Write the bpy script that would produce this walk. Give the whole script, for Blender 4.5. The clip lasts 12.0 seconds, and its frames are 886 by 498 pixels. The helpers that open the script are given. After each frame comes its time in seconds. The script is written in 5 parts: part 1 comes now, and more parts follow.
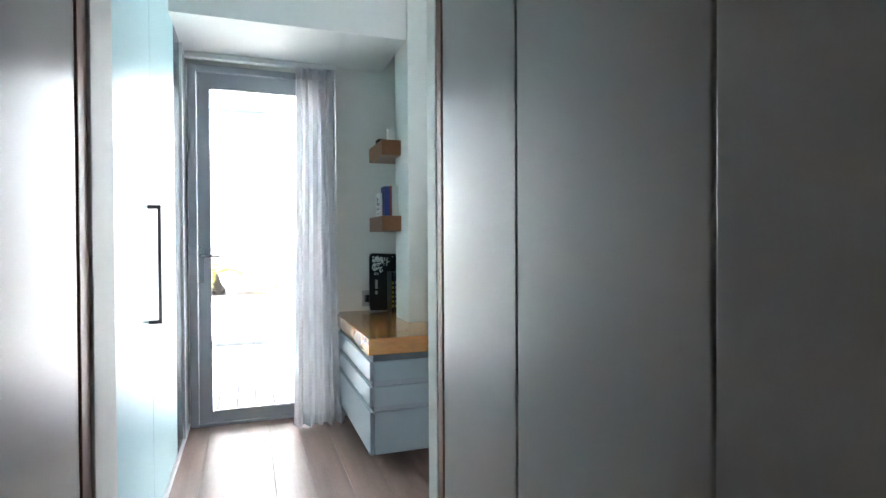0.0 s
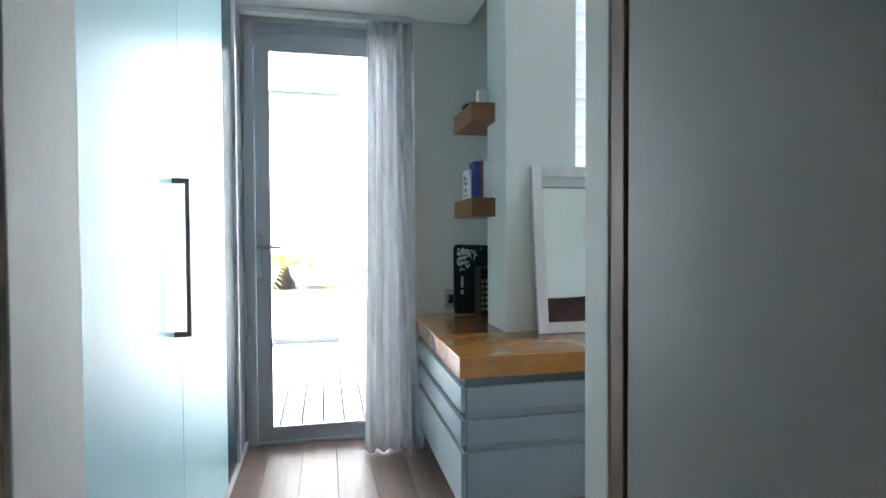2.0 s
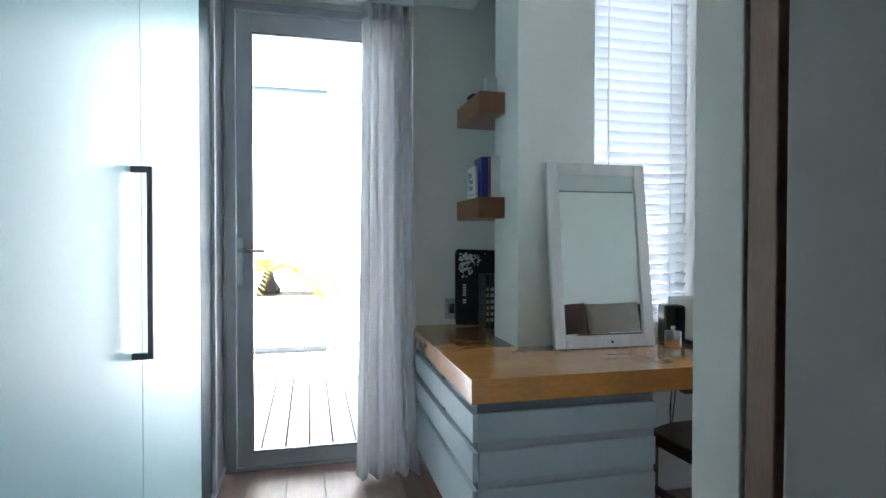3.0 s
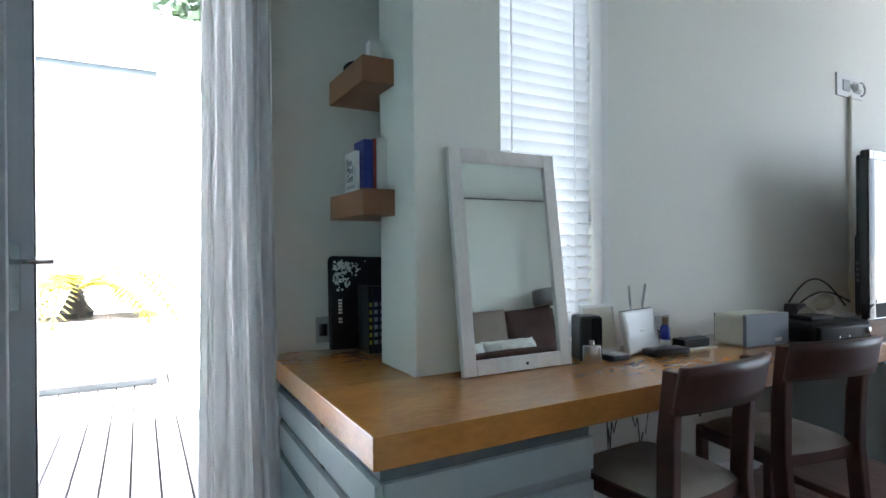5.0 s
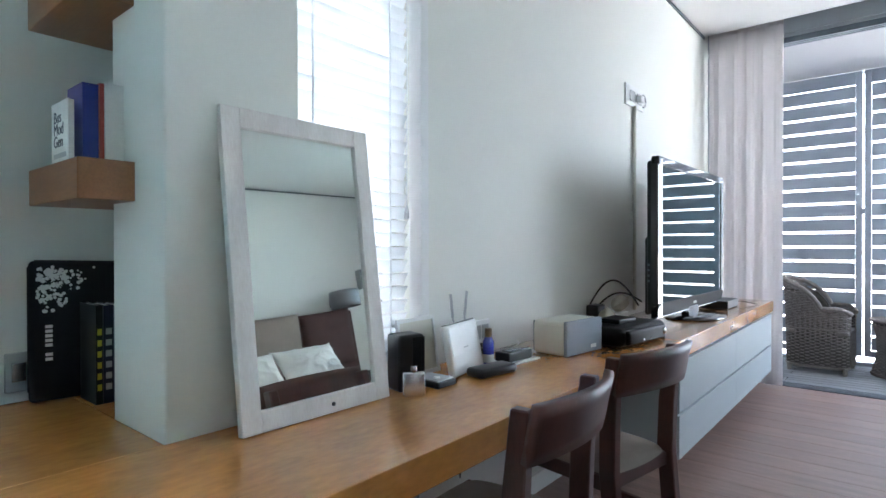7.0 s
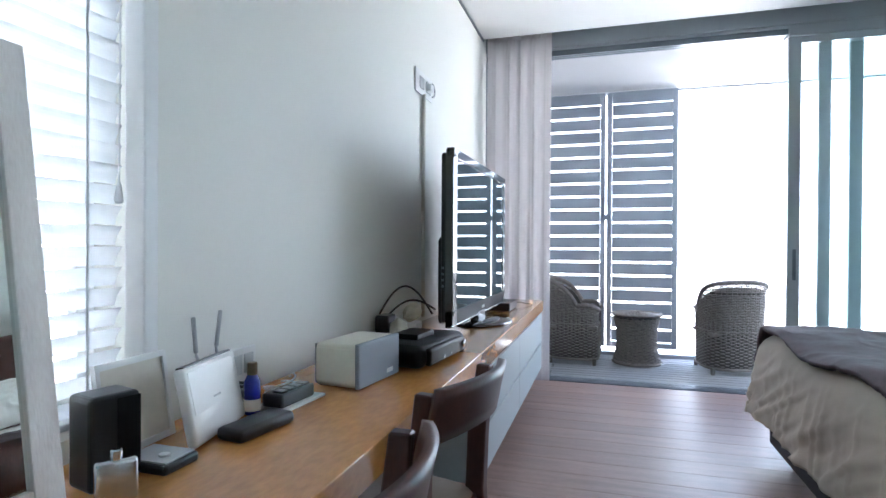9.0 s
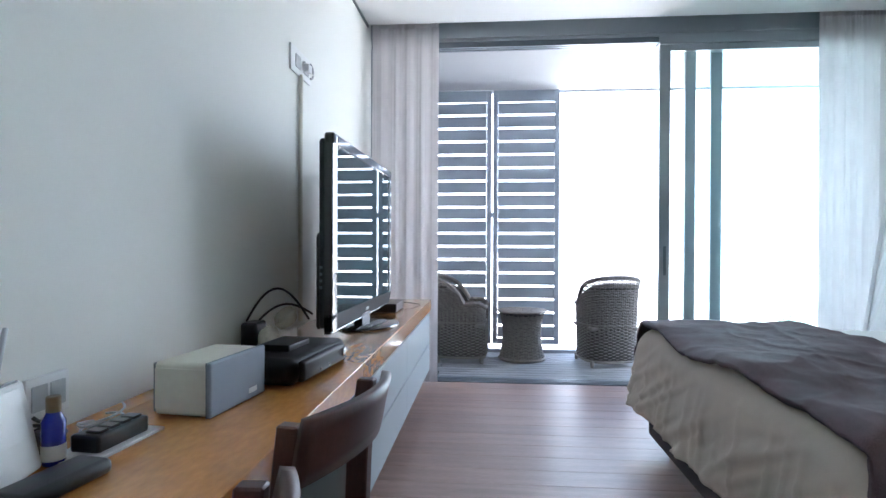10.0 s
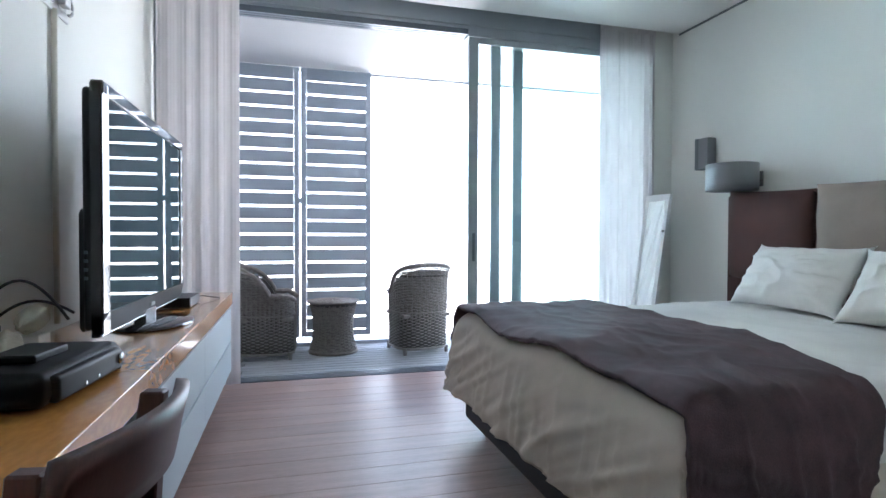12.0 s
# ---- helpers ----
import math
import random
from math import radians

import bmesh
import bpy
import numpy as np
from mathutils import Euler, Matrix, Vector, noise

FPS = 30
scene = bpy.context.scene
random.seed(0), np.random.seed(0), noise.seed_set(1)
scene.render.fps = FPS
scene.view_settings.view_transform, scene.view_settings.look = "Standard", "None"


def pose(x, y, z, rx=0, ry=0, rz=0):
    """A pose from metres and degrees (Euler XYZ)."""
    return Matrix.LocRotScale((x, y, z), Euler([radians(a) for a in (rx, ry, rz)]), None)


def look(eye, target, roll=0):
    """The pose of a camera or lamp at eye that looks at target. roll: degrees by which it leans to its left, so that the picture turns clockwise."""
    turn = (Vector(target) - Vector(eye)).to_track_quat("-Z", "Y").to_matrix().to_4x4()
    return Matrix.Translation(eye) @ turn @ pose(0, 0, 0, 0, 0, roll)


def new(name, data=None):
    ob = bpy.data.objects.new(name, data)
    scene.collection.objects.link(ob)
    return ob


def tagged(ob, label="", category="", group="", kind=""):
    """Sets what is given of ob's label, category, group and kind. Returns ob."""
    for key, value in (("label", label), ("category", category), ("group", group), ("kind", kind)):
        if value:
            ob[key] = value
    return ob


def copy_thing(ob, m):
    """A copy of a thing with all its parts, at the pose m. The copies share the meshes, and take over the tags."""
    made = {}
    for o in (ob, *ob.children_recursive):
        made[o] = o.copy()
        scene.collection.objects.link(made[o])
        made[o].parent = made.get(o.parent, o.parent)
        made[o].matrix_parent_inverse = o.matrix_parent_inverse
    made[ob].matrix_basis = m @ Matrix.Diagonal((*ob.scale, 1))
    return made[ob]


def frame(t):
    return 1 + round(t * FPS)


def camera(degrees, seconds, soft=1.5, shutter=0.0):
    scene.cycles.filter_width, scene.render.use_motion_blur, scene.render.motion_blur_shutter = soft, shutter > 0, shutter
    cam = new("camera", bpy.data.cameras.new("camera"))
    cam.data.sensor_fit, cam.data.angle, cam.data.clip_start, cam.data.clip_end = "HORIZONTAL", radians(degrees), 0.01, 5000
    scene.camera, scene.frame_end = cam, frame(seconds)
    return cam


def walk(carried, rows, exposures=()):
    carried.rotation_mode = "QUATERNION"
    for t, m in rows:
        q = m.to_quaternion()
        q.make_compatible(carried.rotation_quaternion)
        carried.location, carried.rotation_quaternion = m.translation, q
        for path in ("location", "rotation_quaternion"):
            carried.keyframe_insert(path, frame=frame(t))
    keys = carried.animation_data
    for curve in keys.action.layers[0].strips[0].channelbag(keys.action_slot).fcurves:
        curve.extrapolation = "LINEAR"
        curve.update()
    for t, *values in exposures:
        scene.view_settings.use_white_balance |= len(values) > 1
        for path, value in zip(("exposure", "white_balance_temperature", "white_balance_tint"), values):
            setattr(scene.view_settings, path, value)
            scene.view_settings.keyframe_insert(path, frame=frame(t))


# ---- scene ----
cam = camera(77.8, 12.0)
PATH = [
    (0, (0.17, 0.122, 1.25), (0.837, 2.007, 1.225), -0.3),
    (0.5, (0.21, 0.315, 1.247), (0.808, 2.224, 1.221), -0.4),
    (1, (0.255, 0.483, 1.238), (0.734, 2.424, 1.217), -0.3),
    (1.5, (0.258, 0.659, 1.228), (0.68, 2.614, 1.201), -0.3),
    (2, (0.241, 0.837, 1.23), (0.659, 2.792, 1.179), -0.3),
    (2.5, (0.22, 0.99, 1.227), (0.653, 2.942, 1.188), -0.1),
    (4.5, (0.239, 1.556, 1.207), (1.012, 3.4, 1.191), -0.2),
    (5, (0.265, 1.675, 1.197), (1.232, 3.426, 1.198), -0.5),
    (5.5, (0.281, 1.769, 1.203), (1.47, 3.377, 1.198), -0.6),
    (6, (0.332, 1.851, 1.192), (1.657, 3.35, 1.206), -0.7),
    (6.5, (0.423, 1.965, 1.201), (1.855, 3.362, 1.203), -0.5),
    (8.5, (0.894, 2.358, 1.225), (2.732, 3.146, 1.21), 0.5),
    (9, (0.983, 2.385, 1.213), (2.901, 2.952, 1.202), 0.3),
    (9.5, (1.11, 2.406, 1.205), (3.075, 2.777, 1.197), 0.2),
    (10, (1.216, 2.418, 1.205), (3.209, 2.584, 1.19), 0.2),
    (10.5, (1.284, 2.416, 1.205), (3.284, 2.407, 1.195), 0.2),
    (11, (1.339, 2.42, 1.204), (3.33, 2.238, 1.197), 0.2),
    (11.5, (1.381, 2.447, 1.186), (3.347, 2.08, 1.168), 0.2),
    (12, (1.436, 2.473, 1.16), (3.363, 1.941, 1.118), 0.2),
]
EXPOSURES = [(0.0, 4.17, 5850, 11), (1.0, 4.03, 5800, 10), (2.0, 3.75, 5700, 9), (2.5, 3.5, 5650, 9), (5.5, 3.44, 5800, 10), (6.5, 3.92, 5780, 11), (8.5, 3.93, 5740, 11), (9.5, 3.77, 5580, 11), (12.0, 3.73, 5680, 11)]
walk(cam, [(t, look(eye, target, roll)) for t, eye, target, roll in PATH], EXPOSURES)


# ---- world, sun ----
world = bpy.data.worlds.new("sky")
scene.world = world
world.use_nodes = True
wn = world.node_tree.nodes
sky = wn.new("ShaderNodeTexSky")
sky.sky_type = "NISHITA"
sky.sun_disc = False
SUN_EL, SUN_AZ = 57.0, 215.0
sky.sun_elevation, sky.sun_rotation = radians(SUN_EL), radians(SUN_AZ)
sky.dust_density = 4.0
wn["Background"].inputs[1].default_value = 0.15
world.node_tree.links.new(sky.outputs[0], wn["Background"].inputs[0])
sun = new("sun", bpy.data.lights.new("sun", "SUN"))
sun.data.energy, sun.data.angle, sun.data.color = 5.0, radians(2.0), (1, 0.96, 0.9)
az, el = radians(SUN_AZ), radians(SUN_EL)
sun.matrix_basis = look((0, 0, 30), Vector((0, 0, 30)) - Vector((math.sin(az) * math.cos(el), math.cos(az) * math.cos(el), math.sin(el))))


# ---- materials ----
def node_mat(name, color, rough=0.5, metal=0.0, var=0.08, scale=3.0, fine=60.0, bump=0.05, stretch=(1, 1, 1), dark=None,
             coat=0.0, rand=0.0, trans=0.0, spec=0.5, roughvar=0.1, band=0.0):
    """A procedural surface: base colour varied at two scales, fine relief, gloss that varies a little."""
    m = bpy.data.materials.new(name)
    m.use_nodes = True
    nt = m.node_tree
    N, L = nt.nodes, nt.links
    b = N["Principled BSDF"]
    tc = N.new("ShaderNodeTexCoord")
    mp = N.new("ShaderNodeMapping")
    mp.inputs["Scale"].default_value = stretch
    L.new(tc.outputs["Object"], mp.inputs[0])
    src = mp.outputs[0]
    if rand:
        oi = N.new("ShaderNodeObjectInfo")
        off = N.new("ShaderNodeVectorMath")
        off.operation = "ADD"
        mul = N.new("ShaderNodeMath")
        mul.operation = "MULTIPLY"
        mul.inputs[1].default_value = 37.0
        L.new(oi.outputs["Random"], mul.inputs[0])
        L.new(src, off.inputs[0])
        L.new(mul.outputs[0], off.inputs[1])
        src = off.outputs[0]
    big, small = N.new("ShaderNodeTexNoise"), N.new("ShaderNodeTexNoise")
    big.inputs["Scale"].default_value, small.inputs["Scale"].default_value = scale, fine
    big.inputs["Detail"].default_value, small.inputs["Detail"].default_value = 4, 3
    L.new(src, big.inputs[0])
    L.new(src, small.inputs[0])
    mixf = N.new("ShaderNodeMath")
    mixf.operation = "MULTIPLY_ADD"
    mixf.inputs[1].default_value = 0.4
    L.new(small.outputs[0], mixf.inputs[0])
    half = N.new("ShaderNodeMath")
    half.operation = "MULTIPLY"
    half.inputs[1].default_value = 0.6
    L.new(big.outputs[0], half.inputs[0])
    L.new(half.outputs[0], mixf.inputs[2])
    fac = mixf.outputs[0]
    if band:
        wv = N.new("ShaderNodeTexWave")
        wv.inputs["Scale"].default_value, wv.inputs["Distortion"].default_value = band, 6.0
        wv.inputs["Detail"].default_value = 3
        L.new(src, wv.inputs[0])
        av = N.new("ShaderNodeMath")
        av.operation = "MULTIPLY_ADD"
        av.inputs[1].default_value = 0.3
        L.new(wv.outputs[1], av.inputs[0])
        sc = N.new("ShaderNodeMath")
        sc.operation = "MULTIPLY"
        sc.inputs[1].default_value = 0.7
        L.new(fac, sc.inputs[0])
        L.new(sc.outputs[0], av.inputs[2])
        fac = av.outputs[0]
    ramp = N.new("ShaderNodeValToRGB")
    c = Vector(color)
    lo = Vector(dark) if dark else c * (1 - 2.2 * var)
    hi = c * (1 + var)
    ramp.color_ramp.elements[0].position, ramp.color_ramp.elements[1].position = 0.32, 0.68
    ramp.color_ramp.elements[0].color = (*lo, 1)
    ramp.color_ramp.elements[1].color = (*[min(v, 0.95) for v in hi], 1)
    L.new(fac, ramp.inputs[0])
    col = ramp.outputs[0]
    if rand:
        hsv = N.new("ShaderNodeHueSaturation")
        mr = N.new("ShaderNodeMapRange")
        mr.inputs[3].default_value, mr.inputs[4].default_value = 1 - rand, 1 + rand
        L.new(oi.outputs["Random"], mr.inputs[0])
        L.new(mr.outputs[0], hsv.inputs["Value"])
        L.new(col, hsv.inputs["Color"])
        col = hsv.outputs[0]
    L.new(col, b.inputs["Base Color"])
    rr = N.new("ShaderNodeMapRange")
    rr.inputs[3].default_value, rr.inputs[4].default_value = max(rough - roughvar * rough, 0.01), min(rough * (1 + roughvar), 1)
    L.new(big.outputs[0], rr.inputs[0])
    L.new(rr.outputs[0], b.inputs["Roughness"])
    b.inputs["Metallic"].default_value = metal
    b.inputs["Coat Weight"].default_value = coat
    b.inputs["Coat Roughness"].default_value = 0.12
    b.inputs["Specular IOR Level"].default_value = spec
    if bump:
        bp = N.new("ShaderNodeBump")
        bp.inputs["Strength"].default_value, bp.inputs["Distance"].default_value = bump, 0.004
        L.new(small.outputs[0], bp.inputs["Height"])
        L.new(bp.outputs[0], b.inputs["Normal"])
    if trans:
        tr = N.new("ShaderNodeBsdfTranslucent")
        L.new(col, tr.inputs[0])
        mx = N.new("ShaderNodeMixShader")
        mx.inputs[0].default_value = trans
        L.new(b.outputs[0], mx.inputs[1])
        L.new(tr.outputs[0], mx.inputs[2])
        L.new(mx.outputs[0], N["Material Output"].inputs[0])
    return m


def sheer_mat(name, color, clear, trans):
    """Thin cloth: part of the light goes straight through, part is scattered."""
    m = node_mat(name, color, 0.9, var=0.03, scale=4, fine=500, bump=0.1, trans=trans, spec=0.1)
    N, L = m.node_tree.nodes, m.node_tree.links
    tp, mx = N.new("ShaderNodeBsdfTransparent"), N.new("ShaderNodeMixShader")
    mx.inputs[0].default_value = clear
    out = N["Material Output"].inputs[0]
    L.new(out.links[0].from_socket, mx.inputs[1])
    L.new(tp.outputs[0], mx.inputs[2])
    L.new(mx.outputs[0], out)
    return m


def glass_mat(name, tint, rough=0.0):
    """Thin window glass: clear, with Fresnel gloss."""
    m = bpy.data.materials.new(name)
    m.use_nodes = True
    N, L = m.node_tree.nodes, m.node_tree.links
    tp, gl, mx, fr = N.new("ShaderNodeBsdfTransparent"), N.new("ShaderNodeBsdfGlossy"), N.new("ShaderNodeMixShader"), N.new("ShaderNodeFresnel")
    tp.inputs[0].default_value = (*tint, 1)
    gl.inputs["Roughness"].default_value = rough
    fr.inputs[0].default_value = 1.45
    L.new(fr.outputs[0], mx.inputs[0])
    L.new(tp.outputs[0], mx.inputs[1])
    L.new(gl.outputs[0], mx.inputs[2])
    L.new(mx.outputs[0], N["Material Output"].inputs[0])
    return m


WALL = node_mat("wall_paint", (0.785, 0.785, 0.74), 0.6, var=0.012, scale=1.2, fine=140, bump=0.04)
CEIL = node_mat("ceiling_paint", (0.82, 0.82, 0.8), 0.7, var=0.01, scale=1.0, fine=120, bump=0.03)
TRIM = node_mat("white_trim", (0.8, 0.8, 0.8), 0.4, var=0.015, bump=0.02)
FLOORW = node_mat("oak_floor", (0.35, 0.228, 0.185), 0.42, var=0.16, scale=2.2, fine=30, bump=0.06, stretch=(9, 0.8, 9), rand=0.06, roughvar=0.3)
GAP = node_mat("joint_dark", (0.09, 0.065, 0.05), 0.9, var=0.1)
DESKW = node_mat("desk_wood", (0.59, 0.262, 0.07), 0.22, var=0.13, scale=2.6, fine=26, bump=0.01, stretch=(1.0, 2.4, 2.4), coat=0.6)
SHELFW = node_mat("shelf_wood", (0.29, 0.125, 0.052), 0.4, var=0.12, scale=2.0, fine=24, bump=0.03, stretch=(6, 0.9, 6))
CHAIRW = node_mat("dark_wood", (0.075, 0.022, 0.016), 0.42, var=0.2, scale=3, fine=40, bump=0.03, stretch=(6, 6, 1), coat=0.08)
SEATF = node_mat("seat_fabric", (0.32, 0.275, 0.235), 0.95, var=0.12, scale=9, fine=420, bump=0.35)
GREYCAB = node_mat("grey_lacquer", (0.36, 0.42, 0.44), 0.38, var=0.015, scale=1.5, fine=160, bump=0.015)
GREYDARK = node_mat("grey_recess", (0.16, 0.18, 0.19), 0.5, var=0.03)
PANEL = node_mat("satin_panel", (0.355, 0.325, 0.295), 0.33, var=0.015, scale=0.8, fine=220, bump=0.008, spec=0.6, roughvar=0.05)
FROST = node_mat("frosted_glass", (0.45, 0.68, 0.70), 0.42, var=0.012, scale=0.7, fine=260, bump=0.006, spec=0.75, roughvar=0.04)
WOODEDGE = node_mat("edge_wood", (0.3, 0.165, 0.11), 0.45, var=0.12, scale=2, fine=40, stretch=(8, 8, 1))
# White ceiling made greyer than it is, dimming put into the colour.
BALCEIL = node_mat("dimmed_plaster", (0.4, 0.4, 0.41), 0.8, var=0.02, scale=1, fine=90)
ALU = node_mat("grey_aluminium", (0.36, 0.39, 0.42), 0.38, metal=0.35, var=0.03, scale=2, fine=200, bump=0.015)
DOORALU = node_mat("pale_grey_aluminium", (0.47, 0.5, 0.54), 0.42, metal=0.1, var=0.03, scale=2, fine=200, bump=0.015)
SMOKE = node_mat("smoked_glass", (0.035, 0.075, 0.095), 0.22, var=0.04, scale=2, fine=200, bump=0.0)
ALUD = node_mat("dark_aluminium", (0.12, 0.145, 0.17), 0.3, metal=0.3, var=0.03, scale=2, fine=200, bump=0.015)
STEEL = node_mat("brushed_steel", (0.55, 0.55, 0.55), 0.26, metal=1.0, var=0.04, scale=3, fine=90, bump=0.03, stretch=(30, 30, 1))
HANDLE = node_mat("dark_steel", (0.17, 0.165, 0.16), 0.35, metal=0.8, var=0.04, fine=90)
CURTAIN = sheer_mat("curtain_cloth", (0.80, 0.80, 0.81), 0.02, 0.46)
SHEER = sheer_mat("sheer_cloth", (0.80, 0.765, 0.765), 0.09, 0.42)
GLASS = glass_mat("window_glass", (0.97, 0.985, 0.98))
GLASSG = glass_mat("green_glass", (0.94, 0.99, 0.99))
MIRROR = node_mat("mirror_silver", (0.86, 0.88, 0.86), 0.015, metal=1.0, var=0.0, bump=0.0, roughvar=0)
WHITEWASH = node_mat("whitewashed_wood", (0.80, 0.77, 0.755), 0.65, var=0.05, scale=3, fine=45, bump=0.25, stretch=(5, 5, 1), dark=(0.69, 0.64, 0.615))
BLIND = node_mat("blind_slat", (0.70, 0.72, 0.74), 0.45, var=0.02, trans=0.008, bump=0.01)
BLACK = node_mat("black_plastic", (0.012, 0.012, 0.014), 0.3, var=0.1, fine=200, bump=0.02)
BEZEL = node_mat("soft_black", (0.008, 0.008, 0.009), 0.4, var=0.05, bump=0.0, spec=0.12)
GLOSSB = node_mat("gloss_black", (0.006, 0.006, 0.008), 0.06, var=0.05, bump=0.0, coat=0.6)
SCREEN = node_mat("screen_glass", (0.018, 0.050, 0.058), 0.02, var=0.0, bump=0.0, spec=1.0, roughvar=0)
NEOP = node_mat("black_neoprene", (0.014, 0.014, 0.018), 0.85, var=0.15, fine=500, bump=0.2)
WHITEP = node_mat("white_plastic", (0.78, 0.78, 0.77), 0.3, var=0.015, bump=0.01)
CREAMP = node_mat("cream_plastic", (0.7, 0.67, 0.58), 0.45, var=0.03, bump=0.01)
GRILLE = node_mat("grey_grille", (0.27, 0.31, 0.37), 0.6, var=0.05, fine=600, bump=0.25)
BLUEP = node_mat("blue_bottle", (0.012, 0.02, 0.3), 0.12, var=0.05, bump=0.0, coat=0.5)
# Cream darkened in its base colour to offset the light on the pouches.
CREAMD = node_mat("darkened_cream", (0.46, 0.42, 0.33), 0.6, var=0.1, scale=14, fine=90, bump=0.1)
GOLDP = node_mat("brown_cap", (0.15, 0.1, 0.05), 0.35, var=0.05)
PAPER = node_mat("white_paper", (0.78, 0.77, 0.74), 0.8, var=0.03, fine=200)
BLUEB = node_mat("blue_cover", (0.02, 0.035, 0.25), 0.4, var=0.06)
NAVYB = node_mat("navy_cover", (0.012, 0.016, 0.05), 0.35, var=0.1)
REDB = node_mat("red_cover", (0.32, 0.05, 0.03), 0.45, var=0.06)
YELB = node_mat("yellow_print", (0.65, 0.55, 0.06), 0.5, var=0.05)
INK = node_mat("ink", (0.03, 0.04, 0.07), 0.6, var=0.02)
SHEET = node_mat("bed_linen", (0.74, 0.72, 0.68), 0.85, var=0.03, scale=5, fine=380, bump=0.15)
CREAM = node_mat("cream_linen", (0.62, 0.54, 0.45), 0.9, var=0.05, scale=5, fine=380, bump=0.2)
THROW = node_mat("plum_throw", (0.076, 0.040, 0.044), 0.8, var=0.25, scale=7, fine=260, bump=0.4)
BROWNF = node_mat("brown_linen", (0.075, 0.033, 0.028), 0.9, var=0.12, scale=6, fine=380, bump=0.25)
BEIGEF = node_mat("beige_linen", (0.3, 0.245, 0.205), 0.9, var=0.07, scale=6, fine=380, bump=0.25)
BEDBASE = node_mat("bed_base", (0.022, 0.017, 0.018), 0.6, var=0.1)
SHADE = node_mat("grey_shade", (0.24, 0.24, 0.25), 0.4, metal=0.25, var=0.05, fine=300, bump=0.05)
WICKER = node_mat("grey_wicker", (0.21, 0.185, 0.165), 0.7, var=0.14, scale=30, fine=120, bump=0.3)
# Near-black wicker tone: the shade between canes, put into colour.
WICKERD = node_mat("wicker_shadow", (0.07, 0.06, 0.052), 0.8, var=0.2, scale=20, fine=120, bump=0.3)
DECKW = node_mat("grey_deck", (0.25, 0.255, 0.26), 0.7, var=0.12, scale=2, fine=40, bump=0.2, stretch=(8, 0.8, 8), rand=0.1)
DECKT = node_mat("terrace_deck", (0.5, 0.46, 0.44), 0.7, var=0.1, scale=2, fine=40, bump=0.2, stretch=(8, 0.8, 8), rand=0.08)
SHUTTER = node_mat("shutter_paint", (0.3, 0.335, 0.385), 0.5, var=0.04, scale=3, fine=80, bump=0.04)
RENDERW = node_mat("white_render", (0.82, 0.82, 0.8), 0.85, var=0.03, scale=1.5, fine=90, bump=0.15)
SOIL = node_mat("soil", (0.05, 0.035, 0.025), 1.0, var=0.3, fine=60, bump=0.6)
FROND = node_mat("yellow_frond", (0.22, 0.18, 0.006), 0.5, var=0.25, scale=6, fine=60, trans=0.3)
TRUNK = node_mat("fibrous_trunk", (0.02, 0.016, 0.012), 0.95, var=0.3, fine=50, bump=0.8)
LEAF = node_mat("leaf", (0.07, 0.11, 0.05), 0.55, var=0.3, scale=4, fine=30, trans=0.2)
# Leaf colour lightened to carry the haze in front of the shrub.
SCRUB = node_mat("hazed_scrub", (0.34, 0.40, 0.33), 0.7, var=0.2, scale=4, fine=30, trans=0.2)
GROUND = node_mat("pale_ground", (0.42, 0.42, 0.4), 0.9, var=0.08, scale=0.05, fine=2, bump=0.1)
FROSTWIN = node_mat("obscure_pane", (0.1, 0.12, 0.12), 0.3, var=0.02, bump=0.02)
GREYPL = node_mat("grey_plate", (0.45, 0.46, 0.47), 0.4, var=0.03)


# Emission added as bright haze; it also lights the rooms.
HAZE = bpy.data.materials.new("glowing_haze")
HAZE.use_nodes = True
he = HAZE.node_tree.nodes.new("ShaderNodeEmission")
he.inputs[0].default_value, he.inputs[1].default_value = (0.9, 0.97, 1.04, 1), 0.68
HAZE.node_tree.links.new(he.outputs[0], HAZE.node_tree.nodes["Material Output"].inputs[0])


# ---- building helpers ----
def cube(bm, x0, x1, y0, y1, z0, z1, bevel=0.0, seg=2):
    """Adds a box, with rounded edges if asked."""
    b2 = bmesh.new()
    bmesh.ops.create_cube(b2, size=1.0, matrix=Matrix.Translation(((x0 + x1) / 2, (y0 + y1) / 2, (z0 + z1) / 2)) @ Matrix.Diagonal((abs(x1 - x0), abs(y1 - y0), abs(z1 - z0), 1)))
    if bevel:
        bmesh.ops.bevel(b2, geom=b2.edges[:], offset=bevel, segments=seg, profile=0.5, affect="EDGES")
    me = bpy.data.meshes.new("tmp")
    b2.to_mesh(me)
    b2.free()
    bm.from_mesh(me)
    bpy.data.meshes.remove(me)
    return bm


def bx(*dims, bevel=0.0, seg=2):
    return cube(bmesh.new(), *dims, bevel=bevel, seg=seg)


